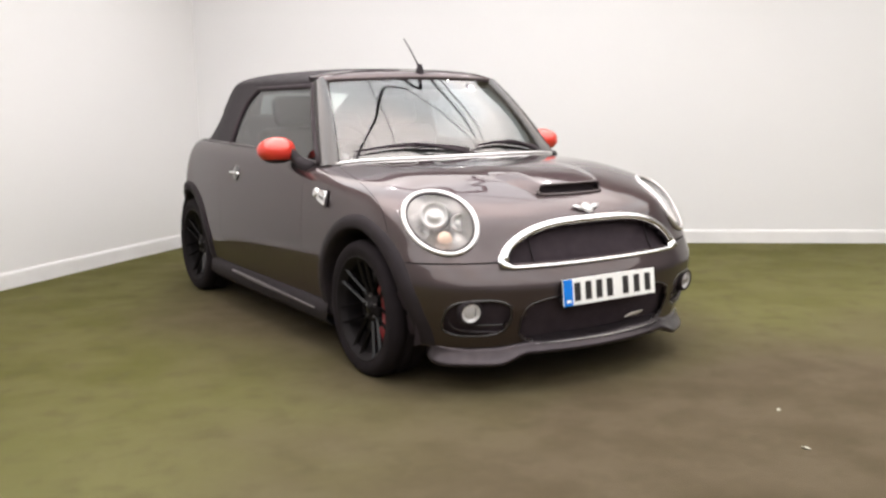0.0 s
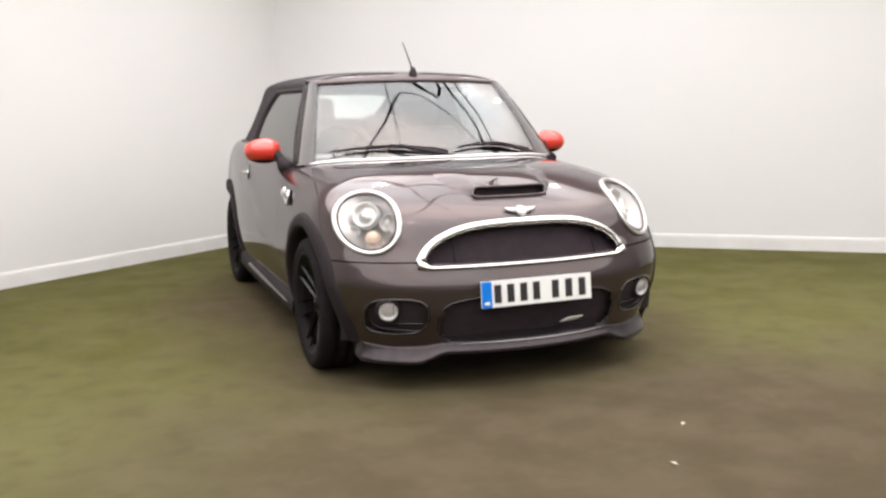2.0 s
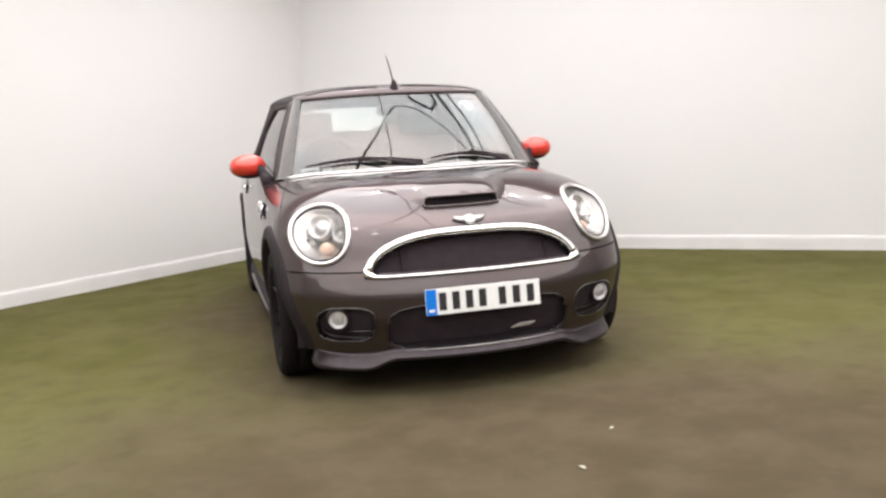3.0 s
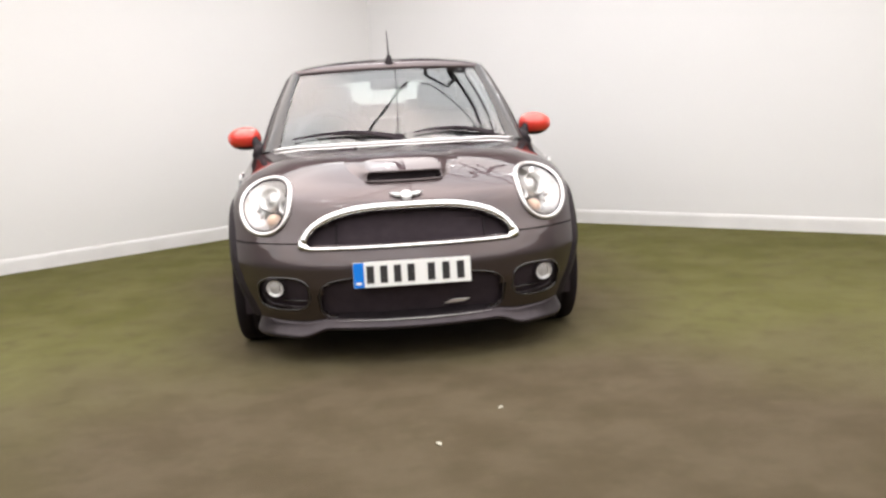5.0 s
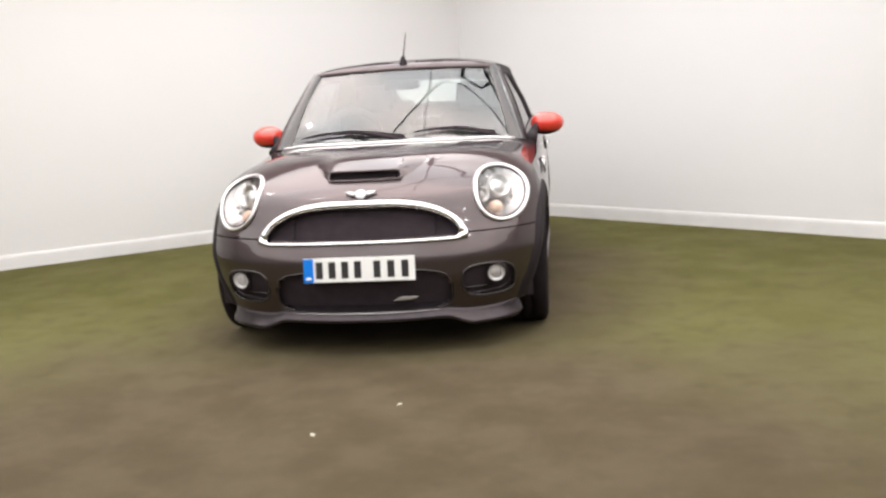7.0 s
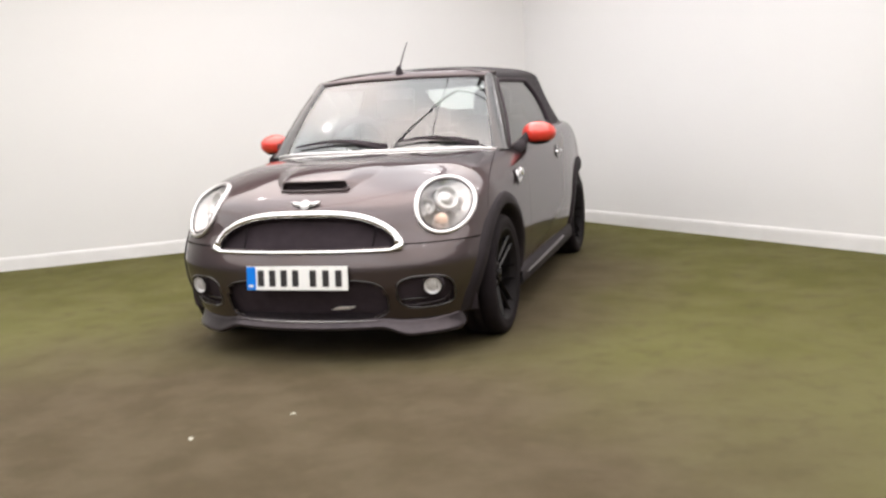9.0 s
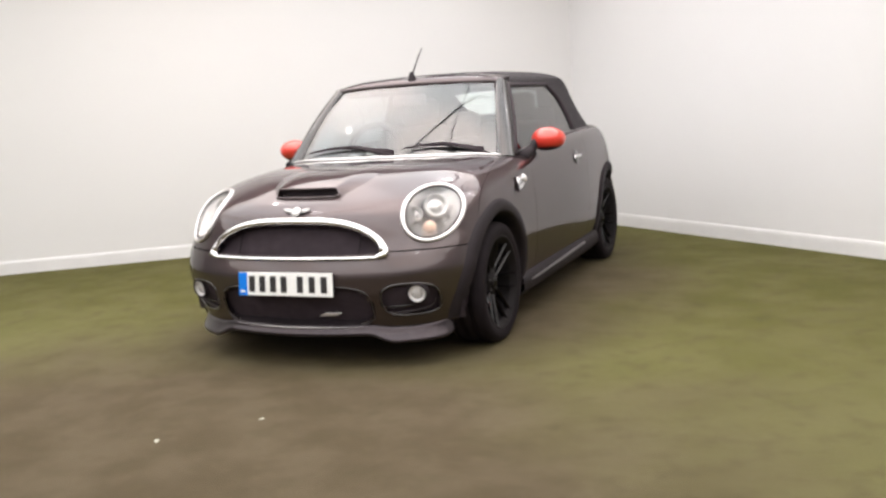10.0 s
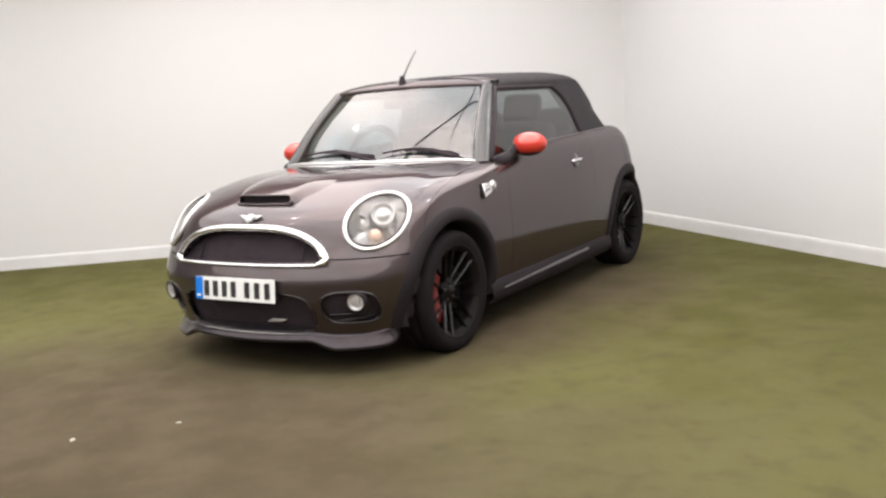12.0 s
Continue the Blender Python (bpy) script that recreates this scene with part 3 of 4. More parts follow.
    part("repeater_lens", prism([(-0.056, 0.002), (0.008, 0.004), (0.006, 0.016), (-0.050, 0.018)], -0.004, fr @ pose(0, -0.014, 0), 0.001), LAMPBOWL, scut)
    part("scuttle_slot", prism([(-0.050, -0.018), (0.002, -0.012), (0.002, -0.004), (-0.048, -0.008)], -0.003, fr @ pose(0, -0.014, 0), 0.001), GLOSSBLACK, scut)
    emblem_m = Matrix.Translation(base + n * 0.010 + yaxis * 0.050) @ n.to_track_quat("X", "Z").to_matrix().to_4x4()
    part("scuttle_emblem", lathe([(0.0, 0.008), (0.016, 0.007), (0.022, 0.001), (0.0235, -0.008)], 24), SATIN, scut, m=emblem_m)

# belt trim
for s in (1, -1):
    pts = [Vector((s * 0.742, y, float(spline((0.5, 1.1, 2.4), (0.917, 0.965, 1.006), y)))) for y in np.linspace(0.60, 2.28, 30)]
    part("belt_trim", tube(pts, 0.007, 8), SILLTRIM, car, "thin satin belt strip")

# inner tub behind the panel gaps
tub = box((1.34, 1.95, 0.62), (0, 1.45, 0.53), 0.05)
bmesh.ops.delete(tub, geom=[f for f in tub.faces if f.calc_center_median().z > 0.82], context="FACES")
part("cabin_tub", tub, BLACK, car, "dark cabin floor and sides")
part("engine_bay", box((1.26, 0.86, 0.42), (0, 0.02, 0.40), 0.08), BLACK, car)
part("front_crossmember", box((1.05, 0.2, 0.40), (0, -0.46, 0.38), 0.06), BLACK, car)
part("underbody", box((1.2, 3.3, 0.12), (0, 1.15, 0.22), 0.04), BLACK, car)


# ---- nose ----
def drape(xz, out):
    return [on_front(x, z, out)[0] for x, z in xz]


# grille: chrome hoop, dark backing, struts
def grille_outline(grow, n=40):
    pts = []
    for t in np.linspace(-1, 1, n):
        a = abs(t)
        x = (0.47 + grow) * math.copysign(1 - (1 - a) ** 1.7, t)
        q = min(1.0, abs(x) / (0.47 + grow))
        pts.append((x, 0.545 + (0.145 + grow) * (1 - q ** 3.2) ** (1 / 1.6)))
    return pts


hoop = grille_outline(0.012)
low = [(x, 0.533) for x in np.linspace(0.482, -0.482, 25)[1:-1]]
grille = part("grille", sheet([[on_front(x, 0.53, -0.05)[0], *[on_front(x, 0.53 + (z - 0.53) * k / 6, -0.035)[0] for k in range(1, 7)]] for x, z in grille_outline(0.03)]), MESHBLACK, car, "black upper grille")
part("chrome_surround", tube(drape(hoop + low, 0.006), [0.025] * len(hoop) + [0.012] * len(low), 12, 0.75, closed=True), CHROME, grille, "broad chrome hoop round the grille")
for x in (-0.33, 0.35):
    part("grille_strut", tube([on_front(x, z, -0.026)[0] for z in np.linspace(0.555, 0.65, 7)], 0.004, 6), PLASTIC, grille)

# emblem
b, n = on_front(0.0, 0.742, 0.006)
fr = Matrix.Translation(b) @ n.to_track_quat("-Y", "Z").to_matrix().to_4x4()
emblem = part("bonnet_emblem", lathe([(0.0, 0.012), (0.022, 0.011), (0.028, 0.006), (0.029, 0.0)], 32), EMBLEM, car, "silver winged bonnet emblem", m=fr @ pose(0, 0, 0, 0, 0, -90))
for s in (1, -1):
    part("emblem_wing", prism([(0.024, -0.012), (0.05, -0.006), (0.078, 0.014), (0.066, 0.018), (0.024, 0.014)], 0.008, pose(0, 0, 0, 0, 0, 90) @ Matrix.Diagonal((s, 1, 1, 1)) @ pose(0, -0.008, 0)), EMBLEM, emblem)

# bonnet scoop
def scoop_height(u, soft):
    k = min(1.0, max(0.0, (1 - abs(u)) / soft))
    return k * k * (3 - 2 * k)


scoop_rows = []
for k, y in enumerate(np.linspace(-0.435, 0.05, 24)):
    t = k / 23
    hh = 0.040 * (1 - t) ** 1.7
    spread = min(1.0, 2.0 * t) * (2 - min(1.0, 2.0 * t))
    wid = 0.186 + 0.12 * spread
    row = []
    for u in np.linspace(-1, 1, 41):
        p, _ = on_top(u * wid, y - 0.012 * (1 - u * u) * (1 - t))
        row.append(p + Vector((0, 0, -0.004 * abs(u) ** 8 - 0.006 * t ** 3 + 0.001 + hh * scoop_height(u, 0.13 + 0.42 * spread))))
    scoop_rows.append(row)
scoop = part("bonnet_scoop", sheet(scoop_rows), PAINT, car, "raised bonnet air scoop")
slot = []
for u in np.linspace(-1, 1, 31):
    p, _ = on_top(u * 0.172, -0.432)
    slot.append([p + Vector((0, 0.014, -0.035)), p + Vector((0, 0.014, 0.036))])
part("scoop_intake", sheet(slot), BLACK, scoop, "dark slot of the scoop")
top_edge = [p + Vector((0, 0, -0.002)) for p in scoop_rows[0] if abs(p.x) < 0.186]
low_edge = [on_top(x, -0.462 + 0.012 * (x / 0.17) ** 2, 0.003)[0] for x in np.linspace(0.172, -0.172, 21)]
part("scoop_rim", tube(top_edge + low_edge, 0.0065, 8, closed=True), PAINT, scoop)

# headlights
for s in (1, -1):
    mid, axis, side, upv = lamp_frame(s)
    ringp = [lamp_edge(s, a) for a in np.linspace(0, math.tau, 57)[:-1]]
    cen = sum(ringp, Vector()) / len(ringp)
    bowl = []
    for k in range(9):
        t = k / 8
        bowl.append([cen + (p - cen) * (1 - t) * 0.98 - axis * (0.085 * (1 - (1 - t) ** 2)) for p in ringp])
    head = part("headlight", sheet(bowl, closed=True), LAMPDARK, car, "round headlight with a chrome rim")
    part("chrome_rim", tube(ringp, 0.0128, 10, 0.8, closed=True), LAMPRIM, head, "brushed chrome rim")
    part("rim_gasket", tube([cen + (p - cen) * 0.905 + axis * 0.004 for p in ringp], 0.0038, 6, closed=True), BLACK, head, "thin dark gasket")
    for nm, (du, dv), r, mt in (("projector", (0.026, 0.040), 0.054, LAMPBOWL), ("high_beam", (-0.082, 0.004), 0.036, LAMPBOWL), ("position_lamp", (0.070, -0.040), 0.022, LAMPBOWL)):
        c = cen + side * du + upv * dv - axis * 0.055
        mm = Matrix.Translation(c) @ axis.to_track_quat("X", "Z").to_matrix().to_4x4()
        part(nm, lathe([(0.0, 0.014), (r * 0.55, 0.010), (r * 0.72, -0.004), (r * 0.8, 0.0), (r, 0.022), (r * 1.06, 0.022), (r * 1.06, -0.02)], 28), mt, head, m=mm)
    c = cen - side * 0.018 - upv * 0.066 - axis * 0.040
    part("indicator", lathe([(0.0, 0.022), (0.018, 0.018), (0.031, 0.006), (0.035, -0.02)], 28), AMBER, head, "amber indicator lamp", m=Matrix.Translation(c) @ axis.to_track_quat("X", "Z").to_matrix().to_4x4())
    dome = []
    for k in range(7):
        t = k / 6
        dome.append([cen + (p - cen) * (1 - t) + axis * (0.022 * (1 - (1 - t) ** 2)) for p in ringp])
    lens = part("lens", sheet(dome, closed=True), CLEAR, head)
    lens.visible_shadow = False

# lower intake: dark recess, rim, lip, badge
mouth = []
for z in np.linspace(0.19, 0.44, 8):
    mouth.append([on_front(x, z, -0.03)[0] for x in np.linspace(-0.48, 0.48, 31)])
intake = part("lower_intake", sheet(mouth), MESHBLACK, bumper, "black lower air intake")
edge = []
for a in np.linspace(0, math.tau, 65)[:-1]:
    c, sn = math.cos(a), math.sin(a)
    edge.append((0.417 * math.copysign(abs(c) ** 0.5, c), 0.303 + 0.105 * math.copysign(abs(sn) ** 0.5, sn)))
part("intake_rim", tube(drape(edge, -0.003), 0.0045, 8, closed=True), GLOSSBLACK, bumper, "glossy black rim of the intake")
lip = [(0.422 * math.copysign(abs(math.cos(a)) ** 0.5, math.cos(a)), 0.303 - 0.110 * abs(math.sin(a)) ** 0.5) for a in np.linspace(radians(200), radians(340), 61)]
part("intake_lip", tube(drape(lip, 0.004), [0.002 + 0.006 * math.sin(math.pi * k / 60) for k in range(61)], 8), CHIN, bumper, "satin lower lip of the intake")
p, n = on_front(0.20, 0.262, -0.012)
fr = Matrix.Translation(p) @ n.to_track_quat("-Y", "Z").to_matrix().to_4x4()
part("intake_badge", prism([(-0.06, -0.009), (0.03, -0.006), (0.062, 0.009), (-0.02, 0.010)], -0.006, fr, 0.002), SATIN, bumper, "small silver badge in the intake")
# chin: centre lip and flared corner blades that curl up towards the wheels
def smooth01(k):
    k = min(1.0, max(0.0, k))
    return k * k * (3 - 2 * k)


rows = []
span = np.linspace(-1, 1, 145)
for i, a in enumerate(span):
    ang = a * radians(65)
    x = 0.822 * math.sin(ang)
    y = -0.118 - 0.570 * math.cos(ang)
    k = smooth01((abs(x) - 0.37) / 0.13)
    end = smooth01((abs(ang) - radians(46)) / radians(25))
    last = max(0.0, 1 - min(i, len(span) - 1 - i) / 13)
    tuck = 0.07 * last ** 4
    zt = 0.205 - 0.016 * k + 0.035 * end
    zb = 0.163 - 0.042 * k + 0.075 * (1 - math.sqrt(1 - last * last))
    o = (0.016 + 0.016 * k) * (1 - 0.6 * end)
    d = Vector((math.sin(ang), -math.cos(ang) * 1.05, 0)).normalized()
    c = Vector((x, y, 0))
    row = [(-0.05, zt + 0.03), (-0.018, zt + 0.012), (0.0, zt)]
    for t in np.linspace(0.12, 1, 8):
        row.append((o * (t * 0.5 + 0.5 * t * t), zt + (zb + 0.016 - zt) * t))
    row += [(o + 0.001, zb + 0.008), (o - 0.006, zb), (-0.09, zb + 0.012)]
    rows.append([c + d * (u - tuck) + Vector((0, 0, z)) for u, z in row])
chin = part("chin_spoiler", sheet(rows), CHIN, car, "grey chin lip with dropped corners")
# added silver line that imitates the ceiling's highlight on the lip's top
line = [Vector((0.822 * math.sin(g), -0.118 - 0.570 * math.cos(g), 0.2065)) + Vector((math.sin(g), -math.cos(g), 0)) * 0.006 for g in np.linspace(radians(-25), radians(26), 31)]
part("lip_glint", tube(line, [0.0005 + 0.0035 * math.sin(math.pi * k / 30) for k in range(31)], 8), EMBLEM, chin, "thin silver line standing in for the highlight on the lip")

# fog lamps in their recesses
for s in (1, -1):
    rec = []
    for z in np.linspace(0.23, 0.44, 8):
        rec.append([on_front(s * x, z, -0.022)[0] for x in np.linspace(0.44, 0.83, 15)])
    part("fog_recess", sheet(rec), MESHBLACK, bumper)
    rim = []
    for a in np.linspace(0, math.tau, 49)[:-1]:
        c, d = math.cos(a), math.sin(a)
        rim.append((s * (0.583 + 0.121 * math.copysign(abs(c) ** 0.667, c)), 0.328 + 0.079 * math.copysign(abs(d) ** 0.667, d)))
    part("fog_surround", tube(drape(rim, -0.0035), 0.0065, 8, closed=True), GLOSSBLACK, bumper)
    p, n = on_front(s * 0.621, 0.356, -0.012)
    ax = (n + Vector((0, -1.2, 0))).normalized()
    mm = Matrix.Translation(p) @ ax.to_track_quat("X", "Z").to_matrix().to_4x4()
    fog = part("fog_light", lathe([(0.0, 0.012), (0.012, 0.011), (0.026, 0.006), (0.034, 0.004), (0.037, 0.016), (0.041, 0.016), (0.042, -0.02)], 32), FOGBOWL, car, "round bright fog lamp", m=mm)
    for q in (-0.018, -0.006, 0.008, 0.02):
        part("reflector_rib", tube([(0.011 - 6 * q * q, q, -0.027 + abs(q) * 0.5), (0.015 - 6 * q * q, q, 0), (0.011 - 6 * q * q, q, 0.027 - abs(q) * 0.5)], 0.0022, 6), LAMPDARK if q > 0.01 else LAMPBOWL, fog)
    lens = part("lens", lathe([(0.0, 0.028), (0.02, 0.027), (0.037, 0.018)], 24), CLEAR, fog)
    lens.visible_shadow = False
    part("bezel", lathe([(0.040, 0.018), (0.044, 0.022), (0.052, 0.016), (0.056, -0.01)], 32), PLASTIC, fog)
    # one long crease: down round the outside of the lamp, then inwards to the intake's corner
    turn = [(0.622 + 0.066 * math.cos(a), 0.336 + 0.066 * math.sin(a)) for a in np.linspace(radians(-8), radians(-88), 12)]
    turn += [(x, 0.270 - 0.10 * (0.624 - x) + 0.25 * (0.624 - x) ** 2) for x in np.linspace(0.60, 0.430, 10)]
    ridge = [on_front(s * x, z, -0.009)[0] for x, z in turn]
    part("fog_ridge", tube(ridge, [0.0015 + 0.0045 * math.sin(math.pi * k / 21) for k in range(22)], 8), CHIN, bumper, "satin crease below the fog lamp")
    rail = [on_front(s * x, 0.292 + 1.2 * max(0, x - 0.56) ** 2, -0.014)[0] for x in np.linspace(0.475, 0.60, 12)]
    part("fog_rail", tube(rail, [0.0025 + 0.002 * math.sin(math.pi * k / 11) for k in range(12)], 8), GLOSSBLACK, bumper)

# number plate: white with a blue band and dark bars
fr = Matrix.Translation((0, -0.712, 0.4205)) @ pose(0, 0, 0, -5.5, 0, 0)
plate = part("number_plate", box((0.52, 0.006, 0.112), m=fr, bevel=0.001, seg=1), PLATEWHITE, car, "white front number plate with dark bars", smooth=False)
part("blue_band", box((0.046, 0.004, 0.110), (-0.236, -0.0045, 0), m=fr), PLATEBLUE, plate, smooth=False)
part("band_bar", box((0.024, 0.002, 0.012), (-0.236, -0.008, -0.036), m=fr), PLATEWHITE, plate, smooth=False)
for k, x in enumerate((-0.185, -0.125, -0.065, -0.005, 0.085, 0.150, 0.215)):
    part("bar", box((0.032, 0.002, 0.076), (x, -0.0045, 0), m=fr), INK, plate, smooth=False)
part("plate_bracket", box((0.50, 0.04, 0.09), (0, 0.024, 0), m=fr), PLASTIC, car, smooth=False)

# added bright strip in place of the reflection on the bonnet's rear edge, cowl
pts = [on_top(x, cowl(x) - 0.008, 0.004)[0] for x in np.linspace(-0.675, 0.675, 41)]
part("cowl_edge_glint", tube(pts, 0.0105, 10, 0.8), SATIN, car, "bright strip standing in for the reflection along the bonnet's rear edge")
rows = []
for x in np.linspace(-0.69, 0.69, 33):
    p, _ = on_top(x, cowl(x), 0.0)
    rows.append([p + Vector((0, -0.01, -0.02)), p + Vector((0, 0.02, -0.012)), p + Vector((0, 0.07, 0.0)), p + Vector((0, 0.14, 0.012)), p + Vector((0, 0.2, -0.06))])
part("scuttle_panel", sheet(rows), PLASTIC, car, "black scuttle panel below the windscreen")


# ---- windscreen and its frame ----
def screen_point(u, w, out=0.0):
    b = Vector((0.665 * u, 0.445 + 0.125 * u * u, 0.938 - 0.012 * u * u))
    t = Vector((0.535 * u, 0.835 + 0.10 * u * u, 1.352 - 0.014 * u * u))
    p = b.lerp(t, w)
    nrm = Vector((0.25 * u, -0.72, 0.69)).normalized()
    return p + nrm * (0.022 * math.sin(math.pi * w) + out)


glass_ob = part("windscreen", sheet([[screen_point(u, w) for u in np.linspace(-1, 1, 33)] for w in np.linspace(0, 1, 17)]), SCREEN, car, "curved windscreen reflecting the studio")
glass_ob.visible_shadow = False
border = [screen_point(-1, w, 0.004) for w in np.linspace(0, 1, 12)] + [screen_point(u, 1, 0.004) for u in np.linspace(-1, 1, 24)[1:-1]] + [screen_point(1, w, 0.004) for w in np.linspace(1, 0, 12)]
part("windscreen_seal", tube(border, 0.008, 6), BLACK, glass_ob)
for s in (1, -1):
    rows = []
    for w in np.linspace(-0.05, 1.03, 18):
        e = screen_point(s, w, 0.013)
        zb = float(spline((0.5, 1.1), (0.917, 0.965), 0.60))
        win = Vector((s * (0.735 - 0.15 * w + 0.012 * math.sin(math.pi * min(1, max(0, w)))), 0.60 + 0.36 * w, zb + (1.312 - zb) * w))
        rows.append([screen_point(0.965 * s, w, 0.005), e, e.lerp(win, 0.35) + Vector((0.010 * s, -0.018, 0.010)), e.lerp(win, 0.75) + Vector((0.012 * s, -0.010, 0.006)),
                     win + Vector((0.010 * s, 0.014, 0)), win + Vector((-0.02 * s, 0.035, 0)), screen_point(0.965 * s, w, -0.03)])
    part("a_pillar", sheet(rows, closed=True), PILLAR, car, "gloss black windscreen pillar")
header = []
for u in np.linspace(-1.05, 1.05, 33):
    p = screen_point(u, 1.0)
    sq = 1 - abs(u / 1.05) ** 8
    header.append([p + Vector((0, 0.02, -0.03)), p + Vector((0, -0.012, -0.006)), p + Vector((0, -0.008, 0.016)), p + Vector((0, 0.03, 0.034 * (0.6 + 0.4 * sq))), p + Vector((0, 0.10, 0.048 * (0.5 + 0.5 * sq))), p + Vector((0, 0.13, 0.03)), p + Vector((0, 0.1, -0.03))])
part("header_rail", sheet(header), PAINT, car, "grey header rail above the windscreen")
# aerial
base = Vector((0.01, 0.855, 1.386))
aerial = part("aerial", lathe([(0.0, 0.045), (0.012, 0.04), (0.02, 0.015), (0.024, 0.0), (0.024, -0.02)], 16), PLASTIC, car, "short black roof aerial", m=Matrix.Translation(base) @ pose(0, 0, 0, 0, -90, 0))
part("aerial_whip", tube([(0, 0, 0.01), (0, 0.035, 0.055), (0, 0.10, 0.125), (0, 0.17, 0.19)], [0.009, 0.0045, 0.004, 0.003], 8), PLASTIC, aerial, m=pose(0, 0, 0, 0, 90, 0))

# wipers
for u0, u1, w1 in ((-0.86, 0.08, 0.075), (0.16, 0.86, 0.07)):
    us = np.linspace(u0, u1, 14)
    blade = [screen_point(u, 0.035 + w1 * math.sin(math.pi * min(1, 0.15 + k / 15)), 0.022) for k, u in enumerate(us)]
    wiper = part("wiper", tube(blade, [0.004 + 0.006 * min(1, k / 7) for k in range(14)], 8, 1.2), BLACK, car, "black wiper resting on the windscreen")
    part("wiper_arm", tube([screen_point(u1 + 0.05, -0.04, 0.03), screen_point((u0 + 2 * u1) / 3, 0.06, 0.045), screen_point((u0 + u1) / 2, 0.11, 0.032)], [0.013, 0.009, 0.007], 8), BLACK, wiper)

# ---- soft top ----
ZBASE = lambda y: float(spline((0.5, 1.1, 2.4, 2.8), (0.917, 0.965, 1.006, 1.02), y))


def top_section(y, n=15):
    ws = float(spline((0.9, 1.4, 1.95, 2.12, 2.3, 2.5, 2.78), (0.553, 0.572, 0.582, 0.597, 0.618, 0.55, 0.30), y))
    zs = float(spline((0.9, 1.4, 1.95, 2.10, 2.3, 2.5, 2.78), (1.325, 1.332, 1.336, 1.334, 1.165, 1.050, 1.0), y))
    zt = float(spline((0.9, 1.3, 1.7, 2.0, 2.2, 2.5, 2.78), (1.397, 1.420, 1.426, 1.426, 1.396, 1.20, 1.01), y))
    pts = []
    for a in np.linspace(0, math.pi / 2, n):
        pts.append((ws * math.cos(a) ** 0.75, y, zs + (zt - zs) * math.sin(a) ** 0.9))
    return pts


roof = []
for y in np.linspace(0.93, 2.74, 52):
    arc = top_section(y)
    w0, z0 = arc[0][0], arc[0][2]
    k = min(1.0, max(0.0, (y - 1.70) / 0.15))
    k = k * k * (3 - 2 * k)
    wb = float(spline((1.7, 2.24, 2.34, 2.5, 2.65, 2.78), (0.742, 0.738, 0.715, 0.615, 0.47, 0.33), y))
    foot = (w0 + (wb - w0) * k, y, z0 - 0.025 + (ZBASE(y) - 0.01 - z0 + 0.025) * k)
    low = [tuple(np.array(foot) * (1 - t) + np.array(arc[0]) * t) for t in np.linspace(0, 1, 6)[:-1]]
    h = low + arc
    roof.append([(-x, yy, z) for x, yy, z in h] + [(x, yy, z) for x, yy, z in h[::-1][1:]])
roof_bm = sheet(roof)
bmesh.ops.delete(roof_bm, geom=[f for f in roof_bm.faces if 2.36 < f.calc_center_median().y < 2.60 and abs(f.calc_center_median().x) < 0.30], context="FACES")
soft_top = thick(part("soft_top", roof_bm, FABRIC, car, "closed black fabric soft top"), 0.015)
